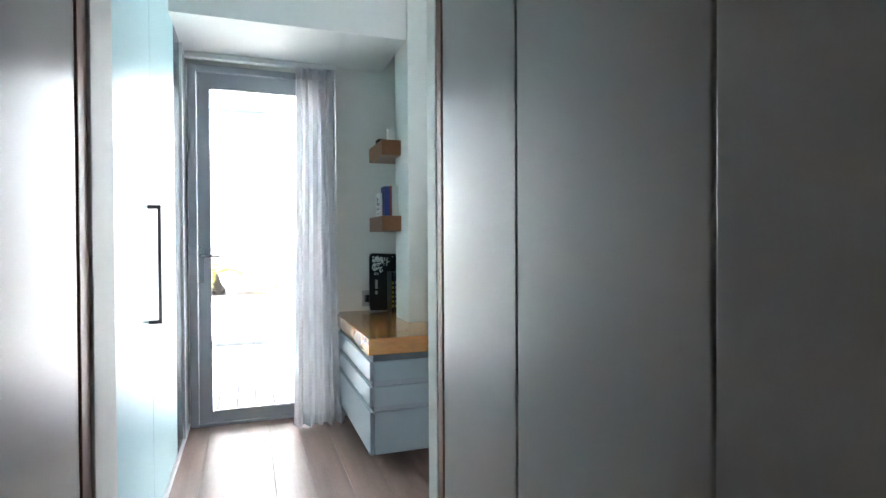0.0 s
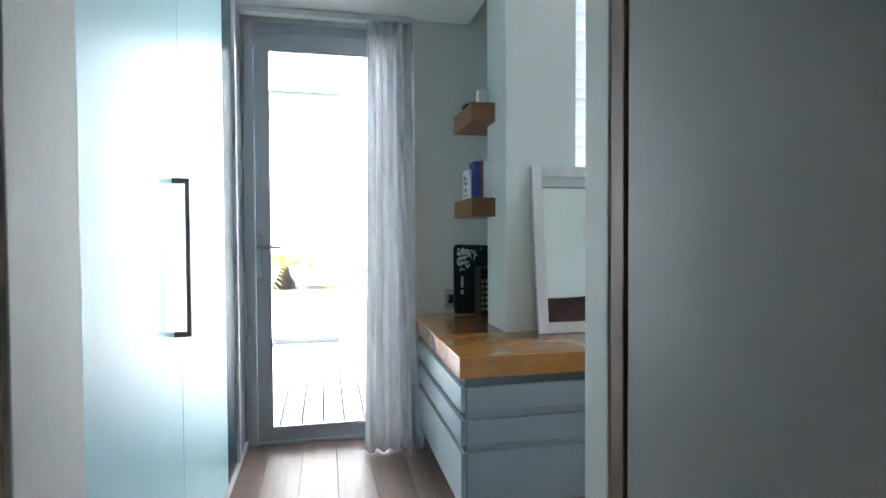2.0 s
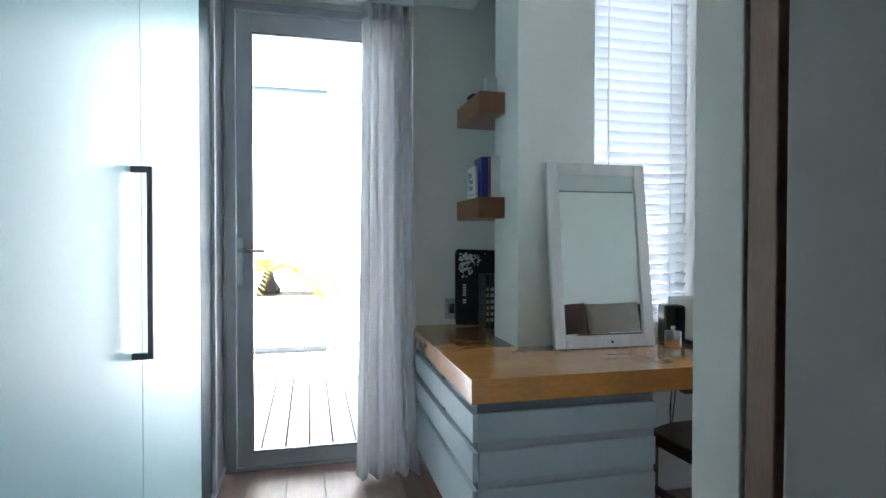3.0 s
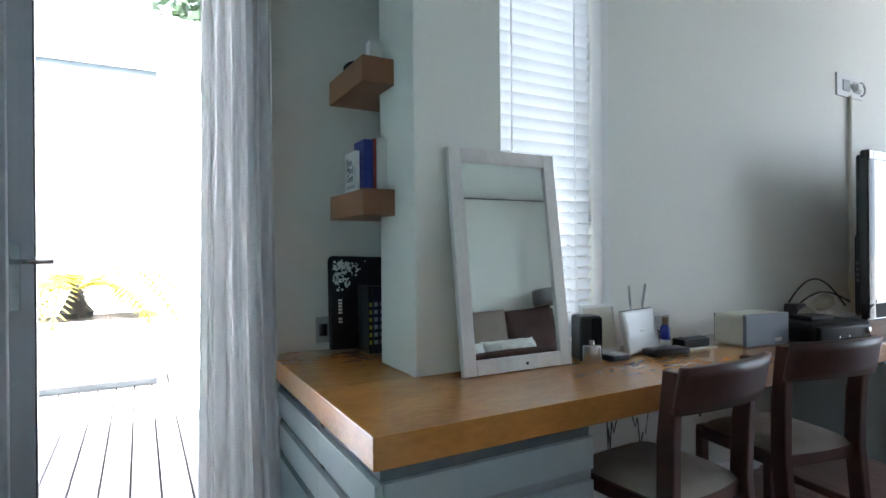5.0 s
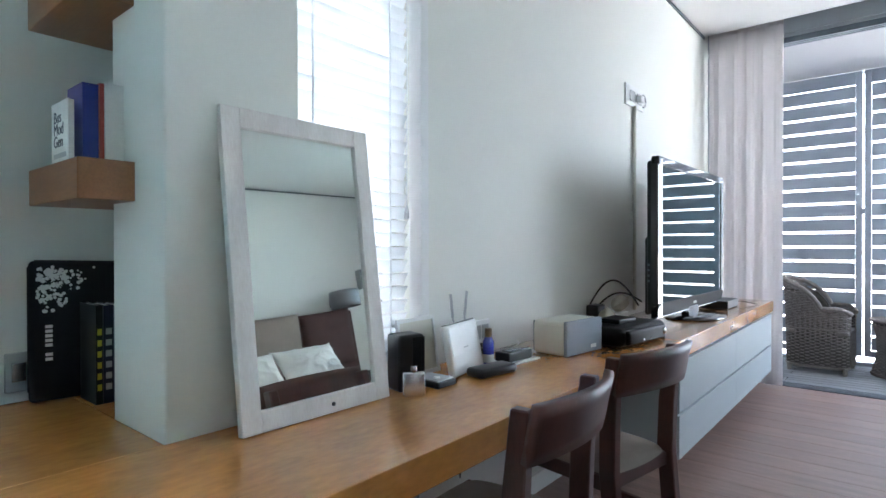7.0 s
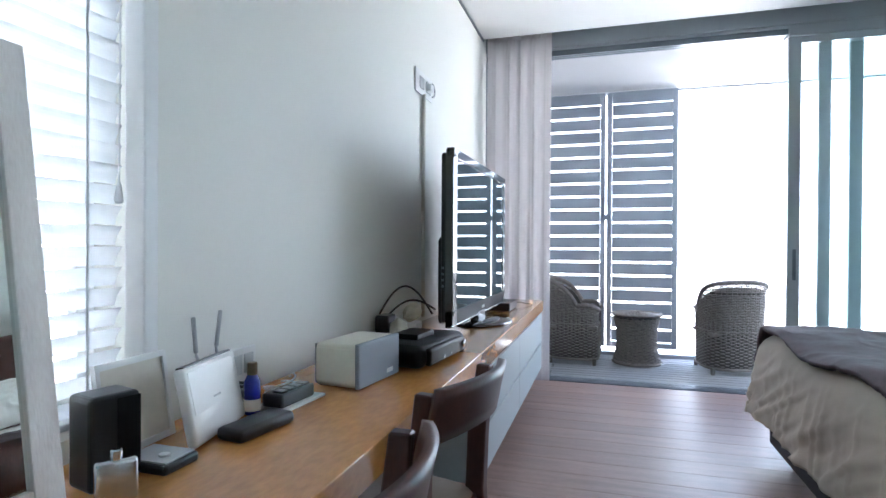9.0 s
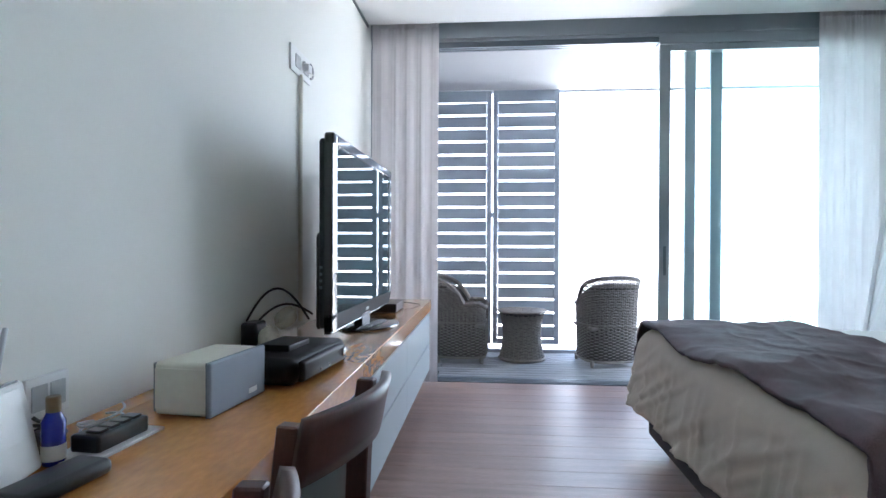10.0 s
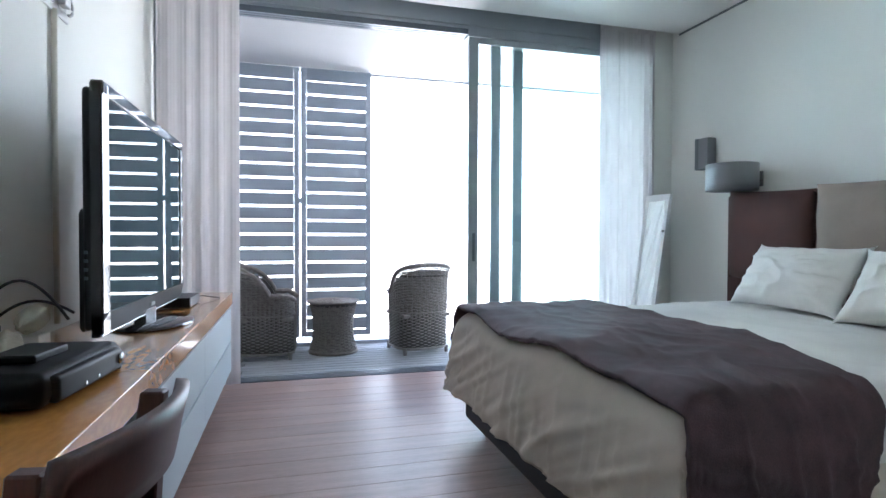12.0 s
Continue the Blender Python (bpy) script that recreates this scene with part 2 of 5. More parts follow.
def tube(bm, pts, r, sides=8, closed=False):
    """A round bar along points; r a number or one for each point."""
    n = len(pts)
    rings = []
    for i, p in enumerate(pts):
        p = Vector(p)
        a = Vector(pts[(i - 1) % n] if closed or i else pts[0])
        b = Vector(pts[(i + 1) % n] if closed or i < n - 1 else pts[-1])
        d = (b - a).normalized()
        up = Vector((0, 0, 1)) if abs(d.z) < 0.95 else Vector((1, 0, 0))
        s = d.cross(up).normalized()
        u = s.cross(d)
        rr = r[i] if isinstance(r, (list, tuple)) else r
        rings.append([bm.verts.new(p + (s * math.cos(k) + u * math.sin(k)) * rr) for k in (2 * math.pi * j / sides for j in range(sides))])
    for i in range(n if closed else n - 1):
        A, B = rings[i], rings[(i + 1) % n]
        for j in range(sides):
            bm.faces.new((A[j], A[(j + 1) % sides], B[(j + 1) % sides], B[j]))
    if not closed:
        bm.faces.new(rings[0][::-1])
        bm.faces.new(rings[-1])
    return bm


def lathe(bm, profile, cx, cy, sides=32):
    """Turned shape from (radius, z) pairs round a vertical axis, closed at both ends."""
    rings = [[bm.verts.new((cx + r * math.cos(2 * math.pi * j / sides), cy + r * math.sin(2 * math.pi * j / sides), z)) for j in range(sides)] for r, z in profile]
    for A, B in zip(rings, rings[1:]):
        for j in range(sides):
            bm.faces.new((A[j], A[(j + 1) % sides], B[(j + 1) % sides], B[j]))
    bm.faces.new(rings[0][::-1])
    bm.faces.new(rings[-1])
    return bm


def sheet(bm, nu, nv, f):
    """A grid of points f(u, v), u and v from 0 to 1."""
    V = [[bm.verts.new(f(i / nu, j / nv)) for j in range(nv + 1)] for i in range(nu + 1)]
    for i in range(nu):
        for j in range(nv):
            bm.faces.new((V[i][j], V[i + 1][j], V[i + 1][j + 1], V[i][j + 1]))
    return bm


def top_of(ob):
    while ob.parent:
        ob = ob.parent
    return ob


def thing(name, at, label, category, group="", kind="", turn=0.0):
    ob = new(name)
    ob.empty_display_size = 0.1
    ob.matrix_basis = pose(*at, 0, 0, turn)
    return tagged(ob, label, category, group, kind)


def mesh_of(name, bm, material, smooth=False):
    me = bpy.data.meshes.new(name)
    bmesh.ops.recalc_face_normals(bm, faces=bm.faces[:])
    bm.to_mesh(me)
    bm.free()
    me.materials.append(material)
    if smooth:
        for p in me.polygons:
            p.use_smooth = True
    return me


def part(name, bm, material, parent, label="", local=False, smooth=False):
    """One mesh under a thing or a part; points are in the world's metres unless local."""
    if not local:
        bm.transform(top_of(parent).matrix_basis.inverted())
    ob = new(name, mesh_of(name, bm, material, smooth))
    ob.parent = parent
    if label:
        ob["label"] = label
    return ob


def struct(name, bm, material, label, category, smooth=False):
    ob = new(name, mesh_of(name, bm, material, smooth))
    return tagged(ob, label, category, kind="structure")


def solid(ob, t):
    md = ob.modifiers.new("thickness", "SOLIDIFY")
    md.thickness, md.offset = t, 0
    return ob


def lettering(name, text, size, m, material, parent):
    """Raised lettering in the built-in font."""
    cu = bpy.data.curves.new("letters", "FONT")
    cu.body, cu.size, cu.extrude = text, size, 0.0004
    tmp = bpy.data.objects.new("letters", cu)
    scene.collection.objects.link(tmp)
    me = bpy.data.meshes.new_from_object(tmp.evaluated_get(bpy.context.evaluated_depsgraph_get()))
    bpy.data.objects.remove(tmp)
    me.transform(top_of(parent).matrix_basis.inverted() @ m)
    me.materials.clear()
    me.materials.append(material)
    ob = new(name, me)
    ob.parent = parent
    return ob


# ---- structure ----
LX, RX, DESK_Z, CEIL_Z = -0.215, 0.695, 0.755, 3.1
NORTH, SOUTH, EAST, DOOR_Y, NICHE = 3.47, -1.085, 6.08, 4.19, 4.09
RECESS_X, RECESS_Z = 5.905, 3.2

wall = bmesh.new()
cube(wall, 1.47, 2.08, NORTH, NORTH + 0.26, 0, 0.8)
cube(wall, 1.47, 2.08, NORTH, NORTH + 0.26, 2.95, CEIL_Z)
cube(wall, 2.08, 6.3, NORTH, NORTH + 0.26, 0, RECESS_Z)
struct("wall_north", wall, WALL, "smooth pale grey-white plastered wall behind the desk", "wall")
struct("wall_column", bx(1.10, 1.47, 3.39, 3.70, 0, CEIL_Z, bevel=0.006), WALL, "white plastered column between niche and blind", "column")
wall = bmesh.new()
cube(wall, 1.3, 1.469, 3.70, 4.44, 0, CEIL_Z)
cube(wall, 0.765, 1.3, NICHE, 4.44, 0, CEIL_Z)
cube(wall, LX - 0.4, 0.7645, DOOR_Y, 4.44, 2.462, CEIL_Z)
cube(wall, LX - 0.4, LX, DOOR_Y, 4.44, 0, 2.461)
struct("wall_niche", wall, WALL, "white plastered wall of the niche beside the glazed door", "wall")
struct("soffit", bx(LX - 0.3, 1.10, 3.41, DOOR_Y, 2.5, CEIL_Z), CEIL, "lowered white ceiling box above the door niche", "soffit")
struct("wall_south", bx(1.32, 6.3, SOUTH - 0.2, SOUTH, 0, RECESS_Z), WALL, "smooth pale wall behind the bed", "wall")
struct("wall_east_return", bx(6.0, 6.299, SOUTH, -0.85, 0, RECESS_Z), WALL, "pale wall return beside the glass wall", "wall")
struct("wall_partition", bx(1.32, 1.42, SOUTH, 1.74, 0, CEIL_Z), WALL, "plain white partition behind the wardrobe", "wall")
struct("wall_passage_end", bx(LX - 0.6, 1.32, -1.5, -1.3, 0, CEIL_Z), WALL, "plain wall closing the dressing passage", "wall")
struct("wall_west", bx(LX - 0.62, LX - 0.5, -1.3, DOOR_Y, 0, CEIL_Z), WALL, "plain wall behind the wardrobes", "wall")
struct("ceiling", bx(LX - 0.62, RECESS_X, -1.5, 4.44, CEIL_Z, CEIL_Z + 0.2), CEIL, "flat white painted ceiling", "ceiling")
struct("ceiling_recess", bx(RECESS_X, 6.3, -1.5, 4.44, RECESS_Z, CEIL_Z + 0.2), CEIL, "white curtain recess along the glass wall", "ceiling")
# Dark strips on the walls stand in for shade in a ceiling gap.
struct("trim", bx(2.1, RECESS_X - 0.002, NORTH - 0.012, NORTH - 0.001, CEIL_Z - 0.022, CEIL_Z - 0.002), GREYDARK, "thin dark strip painted as a gap's shade under the ceiling", "trim")
struct("trim_south", bx(1.43, RECESS_X - 0.002, SOUTH + 0.001, SOUTH + 0.010, CEIL_Z - 0.018, CEIL_Z - 0.002), GREYDARK, "thin dark strip painted as a gap's shade over the bed wall", "trim")
base = bmesh.new()
cube(base, 2.08, 3.2, NORTH - 0.014, NORTH - 0.001, 0, 0.09)
cube(base, 1.43, 6.0, SOUTH + 0.001, SOUTH + 0.014, 0, 0.09)
struct("baseboard", base, TRIM, "low white baseboard along the bedroom walls", "baseboard")
struct("window_trim", bx(2.055, 2.10, NORTH - 0.012, NORTH + 0.05, 0.757, 2.99, bevel=0.004), TRIM, "white trim beside the window recess", "trim")

# floor of long boards on a dark bed
floor = struct("floor", bx(LX - 0.6, EAST + 0.02, -1.5, 4.4, -0.2, -0.012), GAP, "wide brown oak floorboards with a soft sheen", "floor")


# ---- dressing passage ----
def wardrobe(name, x_face, x_back, side, edges, label):
    """Tall cupboard with flush satin doors; side is the way that the doors face."""
    w = thing(name, ((x_face + x_back) / 2, 0.2, 0), label, "wardrobe")
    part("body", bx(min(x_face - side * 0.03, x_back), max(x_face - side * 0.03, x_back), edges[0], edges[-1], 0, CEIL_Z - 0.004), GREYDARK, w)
    for a, b in zip(edges, edges[1:]):
        part("door", bx(min(x_face, x_face - side * 0.024), max(x_face, x_face - side * 0.024), a + 0.003, b - 0.003, 0.03, CEIL_Z - 0.02, bevel=0.003), PANEL, w)
    return w


wardrobe("wardrobe", RX, 1.31, -1, (-1.28, -0.8, -0.33, 0.15, 0.634, 1.148, 1.606), "tall grey satin wardrobe with flush handleless doors, closed")
wardrobe("wardrobe", LX, LX - 0.49, 1, (-1.28, -0.8, -0.33, 0.15, 0.65, 1.15, 1.644), "tall grey satin wardrobe facing across the dressing passage, closed")
struct("trim_right", bx(RX - 0.002, RX + 0.04, 1.612, 1.652, 0, CEIL_Z, bevel=0.002), WOODEDGE, "brown wooden edge strip at the wardrobe's end", "trim")
struct("wall_end_right", bx(RX - 0.004, 1.318, 1.656, 1.738, 0, CEIL_Z, bevel=0.003), WALL, "white painted wall end beside the wardrobe", "wall")
struct("trim_left", bx(LX - 0.04, LX + 0.004, 1.65, 1.728, 0, CEIL_Z, bevel=0.002), WOODEDGE, "brown wooden edge strip at the left wardrobe's end", "trim")
struct("wall_end_left", bx(LX - 0.5, LX + 0.012, 1.732, 1.974, 0, CEIL_Z, bevel=0.003), WALL, "white painted pier beside the frosted glass doors", "wall")

gl = thing("glass_cupboard", (LX - 0.2, 2.8, 0), "pale aqua frosted glass sliding doors with a dark steel handle, closed", "sliding door")
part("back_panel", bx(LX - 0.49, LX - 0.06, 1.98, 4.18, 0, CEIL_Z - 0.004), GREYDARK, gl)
for a, b in ((1.978, 2.784), (2.789, 3.607)):
    part("glass_door", bx(LX - 0.025, LX - 0.012, a, b, 0.035, CEIL_Z - 0.03, bevel=0.002), FROST, gl)
hd = bmesh.new()
cube(hd, -0.190, -0.176, 2.694, 2.710, 0.912, 1.412, bevel=0.002)
cube(hd, LX - 0.012, -0.190, 2.694, 2.710, 0.912, 0.928)
cube(hd, LX - 0.012, -0.190, 2.694, 2.710, 1.396, 1.412)
part("handle", hd, HANDLE, gl, "square dark steel bar handle")
for z0, z1 in ((0, 0.033), (CEIL_Z - 0.028, CEIL_Z - 0.002)):
    part("track", bx(LX - 0.04, LX + 0.002, 1.98, 4.18, z0, z1, bevel=0.002), TRIM, gl, "slim white guide rail")
part("end_panel", bx(LX - 0.03, LX - 0.010, 3.61, 3.86, 0.034, CEIL_Z - 0.03, bevel=0.002), SMOKE, gl, "dark blue smoked glass end panel")
part("end_post", bx(LX - 0.03, LX + 0.006, 3.864, 3.90, 0.034, 2.49, bevel=0.003), TRIM, gl, "slim white upright post")
part("side_panel", bx(LX - 0.03, LX - 0.008, 3.904, 4.18, 0.034, 2.49, bevel=0.002), ALU, gl, "grey aluminium side panel")

# ---- glazed terrace door ----
d = thing("door_1", (0.25, DOOR_Y, 0), "grey aluminium terrace door with one tall clear pane, closed", "door", kind="structure")
fr = bmesh.new()
cube(fr, LX + 0.006, -0.158, DOOR_Y - 0.02, DOOR_Y + 0.08, 0, 2.46, bevel=0.003)
cube(fr, 0.70, 0.742, DOOR_Y - 0.02, DOOR_Y + 0.08, 0, 2.46, bevel=0.003)
cube(fr, -0.158, 0.70, DOOR_Y - 0.02, DOOR_Y + 0.08, 2.415, 2.46, bevel=0.003)
cube(fr, -0.158, 0.70, DOOR_Y - 0.02, DOOR_Y + 0.08, 0, 0.018, bevel=0.003)
part("door_frame", fr, DOORALU, d)
lf = bmesh.new()
cube(lf, -0.154, -0.078, DOOR_Y - 0.006, DOOR_Y + 0.05, 0.02, 2.41, bevel=0.003)
cube(lf, 0.62, 0.696, DOOR_Y - 0.006, DOOR_Y + 0.05, 0.02, 2.41, bevel=0.003)
cube(lf, -0.078, 0.62, DOOR_Y - 0.006, DOOR_Y + 0.05, 2.31, 2.41, bevel=0.003)
cube(lf, -0.078, 0.62, DOOR_Y - 0.006, DOOR_Y + 0.05, 0.02, 0.092, bevel=0.003)
leaf = part("door_leaf", lf, DOORALU, d)
gk = bmesh.new()
for a in ((-0.079, -0.072, 0.092, 2.31), (0.614, 0.621, 0.092, 2.31), (-0.072, 0.614, 2.303, 2.31), (-0.072, 0.614, 0.092, 0.099)):
    cube(gk, a[0], a[1], DOOR_Y - 0.002, DOOR_Y + 0.03, a[2], a[3])
part("seal", gk, BLACK, leaf, "thin black rubber seal")
pane = part("pane", bx(-0.075, 0.618, DOOR_Y + 0.018, DOOR_Y + 0.026, 0.095, 2.307), GLASS, leaf)
pane.visible_shadow = False
hb = bx(-0.152, -0.118, DOOR_Y - 0.016, DOOR_Y - 0.007, 0.985, 1.235, bevel=0.003)
plate = part("handle_plate", hb, STEEL, leaf, "slim steel lock plate")
hb = bmesh.new()
tube(hb, [(-0.135, DOOR_Y - 0.012, 1.165), (-0.135, DOOR_Y - 0.055, 1.165), (-0.12, DOOR_Y - 0.062, 1.165), (-0.01, DOOR_Y - 0.062, 1.163)], 0.0095, 10)
part("lever", hb, STEEL, leaf, "round steel lever handle", smooth=True)
hb = bmesh.new()
tube(hb, [(-0.135, DOOR_Y - 0.014, 1.07), (-0.135, DOOR_Y - 0.028, 1.07)], 0.011, 12)
part("lock_cylinder", hb, STEEL, leaf)


def curtain(name, x_or_y, a, b, z0, z1, along, folds, depth, material, label, flare=0.0, seed=1):
    """Hanging cloth in folds, gathered at its head; along 'x' or 'y' between a and b."""
    rnd = random.Random(seed)
    ph = [rnd.uniform(0, 6.28) for _ in range(4)]
    c = thing(name, ((a + b) / 2, x_or_y, 0) if along == "x" else (x_or_y, (a + b) / 2, 0), label, "curtain")
    bm = bmesh.new()

    def f(u, v):
        s = u + 0.030 * math.sin(7 * u + ph[0]) + 0.014 * math.sin(17 * u + ph[3]) + 0.004 * math.sin(3 * v + 19 * u + ph[2])
        spread = 1 + flare * (1 - v) ** 2
        m = (a + b) / 2 + (s - 0.5) * (b - a) * spread
        amp = depth * (0.45 + 0.55 * math.sin(5.1 * u + ph[1]) ** 2) * (0.8 + 0.25 * (1 - v))
        off = amp * math.sin(2 * math.pi * folds * s + 0.5 * math.sin(3 * v + ph[3])) + 0.16 * amp * math.sin(5.2 * math.pi * folds * s + ph[2]) + 0.10 * amp * math.sin(9.4 * math.pi * folds * s + 2 * v)
        if v > 0.965:
            off = off * 0.7 + 0.004 * math.sin(60 * u * folds / 3)
        if flare:
            off -= 0.10 * flare * (1 - v) ** 3 * 3
        z = z0 + v * (z1 - z0)
        return (m, x_or_y + off, z) if along == "x" else (x_or_y + off, m, z)
    sheet(bm, folds * 28, 30, f)
    solid(part("cloth", bm, material, c, smooth=True), 0.003)
    hem = bmesh.new()
    tape = lambda u, v: tuple(Vector(f(u, 0.968 + 0.03 * v)) + (Vector((0, -0.004, 0)) if along == "x" else Vector((-0.004, 0, 0))))
    sheet(hem, folds * 18, 2, tape)
    solid(part("heading_tape", hem, material, c, "gathered heading tape", smooth=True), 0.003)
    return c


curtain("curtain", 4.025, 0.475, 0.742, 0.012, 2.455, "x", 5, 0.045, CURTAIN, "long pale grey curtain drawn aside from the terrace door", flare=0.32, seed=4)
struct("curtain_rail", bx(LX + 0.002, 0.76, 4.035, 4.085, 2.462, 2.498, bevel=0.004), TRIM, "slim white curtain rail over the door", "curtain rail")

# ---- niche: shelves and what stands there ----
def shelf(z, label):
    s = thing("wall_shelf", (1.13, 3.87, z), label, "shelf", group="shelves in the niche")
    part("board", bx(0.975, 1.299, 3.555, 3.95, z - 0.098, z, bevel=0.003), SHELFW, s)
    return s


shelf(1.908, "thick brown wooden shelf, high in the niche")
shelf(1.422, "thick brown wooden shelf with a few books on it")


def book(x, y, z, w, t, h, cover, label, lean=0.0, turn=0.0):
    """A standing book: cover boards, spine and page block; w its depth back from the spine, t its thickness."""
    b = thing("book", (x, y, z), label, "book", turn=turn)
    bm = bmesh.new()
    cube(bm, -t / 2, -t / 2 + 0.002, 0, w, 0, h)
    cube(bm, t / 2 - 0.002, t / 2, 0, w, 0, h)
    cube(bm, -t / 2, t / 2, -0.002, 0.001, 0, h, bevel=0.0008)
    part("cover", bm, cover, b, local=True)
    part("pages", bx(-t / 2 + 0.0021, t / 2 - 0.0021, 0.002, w - 0.004, 0.003, h - 0.003), PAPER, b, local=True)
    return b


bk = thing("book", (0.992, 3.72, 1.423), "white paperback propped cover-out at the shelf's end", "book")
part("cover", bx(0.986, 0.989, 3.655, 3.785, 1.4232, 1.577, bevel=0.001), PAPER, bk)
part("pages", bx(0.9892, 1.000, 3.658, 3.782, 1.4236, 1.575), PAPER, bk)
for i, w in enumerate(("Bus", "Mod", "Gen")):
    lettering("lettering", w, 0.042, pose(0.9855, 3.765, 1.525 - i * 0.031, 90, 0, -90), INK, bk)
part("text_bars", bx(0.9852, 0.9858, 3.67, 3.765, 1.435, 1.447), GREYPL, bk)
book(1.030, 3.64, 1.423, 0.11, 0.036, 0.195, BLUEB, "thick royal-blue hardback standing on the shelf")
book(1.052, 3.63, 1.423, 0.14, 0.010, 0.198, REDB, "slim red hardback standing on the shelf")
book(1.081, 3.625, 1.423, 0.14, 0.046, 0.20, PAPER, "thick white hardback standing on the shelf")
book(1.113, 3.60, 1.423, 0.16, 0.022, 0.10, REDB, "low red paperback standing on the shelf")
bt = thing("perfume_box", (1.06, 3.64, 1.909), "small white carton standing on the high shelf", "box")
part("carton", bx(1.03, 1.085, 3.62, 3.66, 1.909, 1.99, bevel=0.002), PAPER, bt)
bt = thing("black_pouch", (1.0, 3.8, 1.909), "small black soft pouch lying on the high shelf", "pouch")
bm = bmesh.new()
bmesh.ops.create_uvsphere(bm, u_segments=20, v_segments=12, radius=1, matrix=Matrix.Translation((1.02, 3.78, 1.93)) @ Matrix.Diagonal((0.035, 0.06, 0.021, 1)))
part("pouch", bm, NEOP, bt, smooth=True)

sl = thing("laptop_sleeve", (1.12, 4.05, DESK_Z), "black neoprene laptop sleeve with white floral print, leaning on the wall", "laptop sleeve")
lean = Matrix.Translation((1.118, 3.985, DESK_Z + 0.006)) @ Matrix.Rotation(radians(-8), 4, "X") @ Matrix.Rotation(radians(2), 4, "Y")
bm = bx(-0.135, 0.18, 0, 0.028, 0, 0.41, bevel=0.013, seg=4)
bm.transform(lean)
part("sleeve", bm, NEOP, sl, smooth=True)
bm = bmesh.new()
rnd = random.Random(3)
for i in range(330):
    px, pz = -0.118 + abs(rnd.gauss(0, 0.055)), 0.39 - abs(rnd.gauss(0, 0.065))
    if pz < 0.235 or px > 0.03 or (px + 0.118) / 0.15 + (0.39 - pz) / 0.16 > 1.15 or noise.noise(Vector((px * 55, pz * 55, 4))) < -0.12:
        continue
    bmesh.ops.create_circle(bm, cap_ends=True, segments=6, radius=rnd.uniform(0.002, 0.0065), matrix=Matrix.Translation((px, -0.0015 - 0.00002 * i, pz)) @ Matrix.Rotation(radians(90), 4, "X"))
bm.transform(lean)
tagged(part("print", bm, PAPER, sl, "white floral print"), kind="stuff")
bm = bmesh.new()
for i in range(8):
    if i != 2:
        cube(bm, -0.098, -0.080, -0.0016, -0.0006, 0.115 + i * 0.0135, 0.124 + i * 0.0135)
bm.transform(lean)
part("lettering_bars", bm, PAPER, sl)
zp = bmesh.new()
tube(zp, [(-0.136, 0.014, 0.03), (-0.137, 0.014, 0.39), (-0.12, 0.014, 0.411), (0.17, 0.014, 0.411)], 0.0022, 6)
zp.transform(lean)
part("zip", zp, BLACK, sl)
for x, t, h, mt, lb in ((1.118, 0.018, 0.287, YELB, "slim black book with yellow lettering"), (1.142, 0.026, 0.285, NAVYB, "dark navy paperback"), (1.169, 0.024, 0.283, NAVYB, "dark blue paperback with pale print"), (1.195, 0.02, 0.28, BLACK, "black paperback")):
    b = book(x, 3.86, DESK_Z + 0.001, 0.13, t, h, BLACK if mt is YELB else mt, lb + " standing in the niche")
    bm = bmesh.new()
    for k in range(6):
        cube(bm, -t * 0.3, t * 0.3, -0.0034, -0.0022, 0.04 + k * 0.032, 0.058 + k * 0.032)
    part("title_bars", bm, YELB if mt is YELB else GREYPL, b, local=True)
so = thing("wall_socket", (0.93, NICHE, 0.82), "brushed grey wall socket above the desk", "socket")
part("plate", bx(0.945, 1.01, NICHE - 0.012, NICHE - 0.001, 0.785, 0.90, bevel=0.003), GREYPL, so)
part("switch", bx(0.96, 0.995, NICHE - 0.017, NICHE - 0.011, 0.815, 0.87, bevel=0.002), STEEL, so)

# ---- desk and its drawers ----
DX = 0.743
dk = thing("desk", (2.0, 3.1, 0.67), "long thick honey-coloured wooden desktop fixed along the wall", "desk")
part("main_slab", bx(DX, 3.268, 2.89, 3.388, 0.67, DESK_Z, bevel=0.003), DESKW, dk)
part("rear_slab", bx(1.472, 3.268, 3.3885, NORTH - 0.013, 0.672, DESK_Z - 0.0005), DESKW, dk)
part("niche_slab", bx(DX + 0.003, 1.099, 3.391, NICHE - 0.003, 0.671, DESK_Z - 0.001, bevel=0.003), DESKW, dk)
part("niche_slab", bx(1.1, 1.299, 3.702, NICHE - 0.003, 0.671, DESK_Z - 0.001), DESKW, dk)
cs = thing("console_top", (4.4, 3.1, 0.67), "thick honey-coloured wooden top of the television console", "worktop")
part("slab", bx(3.271, 5.72, 2.89, NORTH - 0.013, 0.668, DESK_Z, bevel=0.003), DESKW, cs)


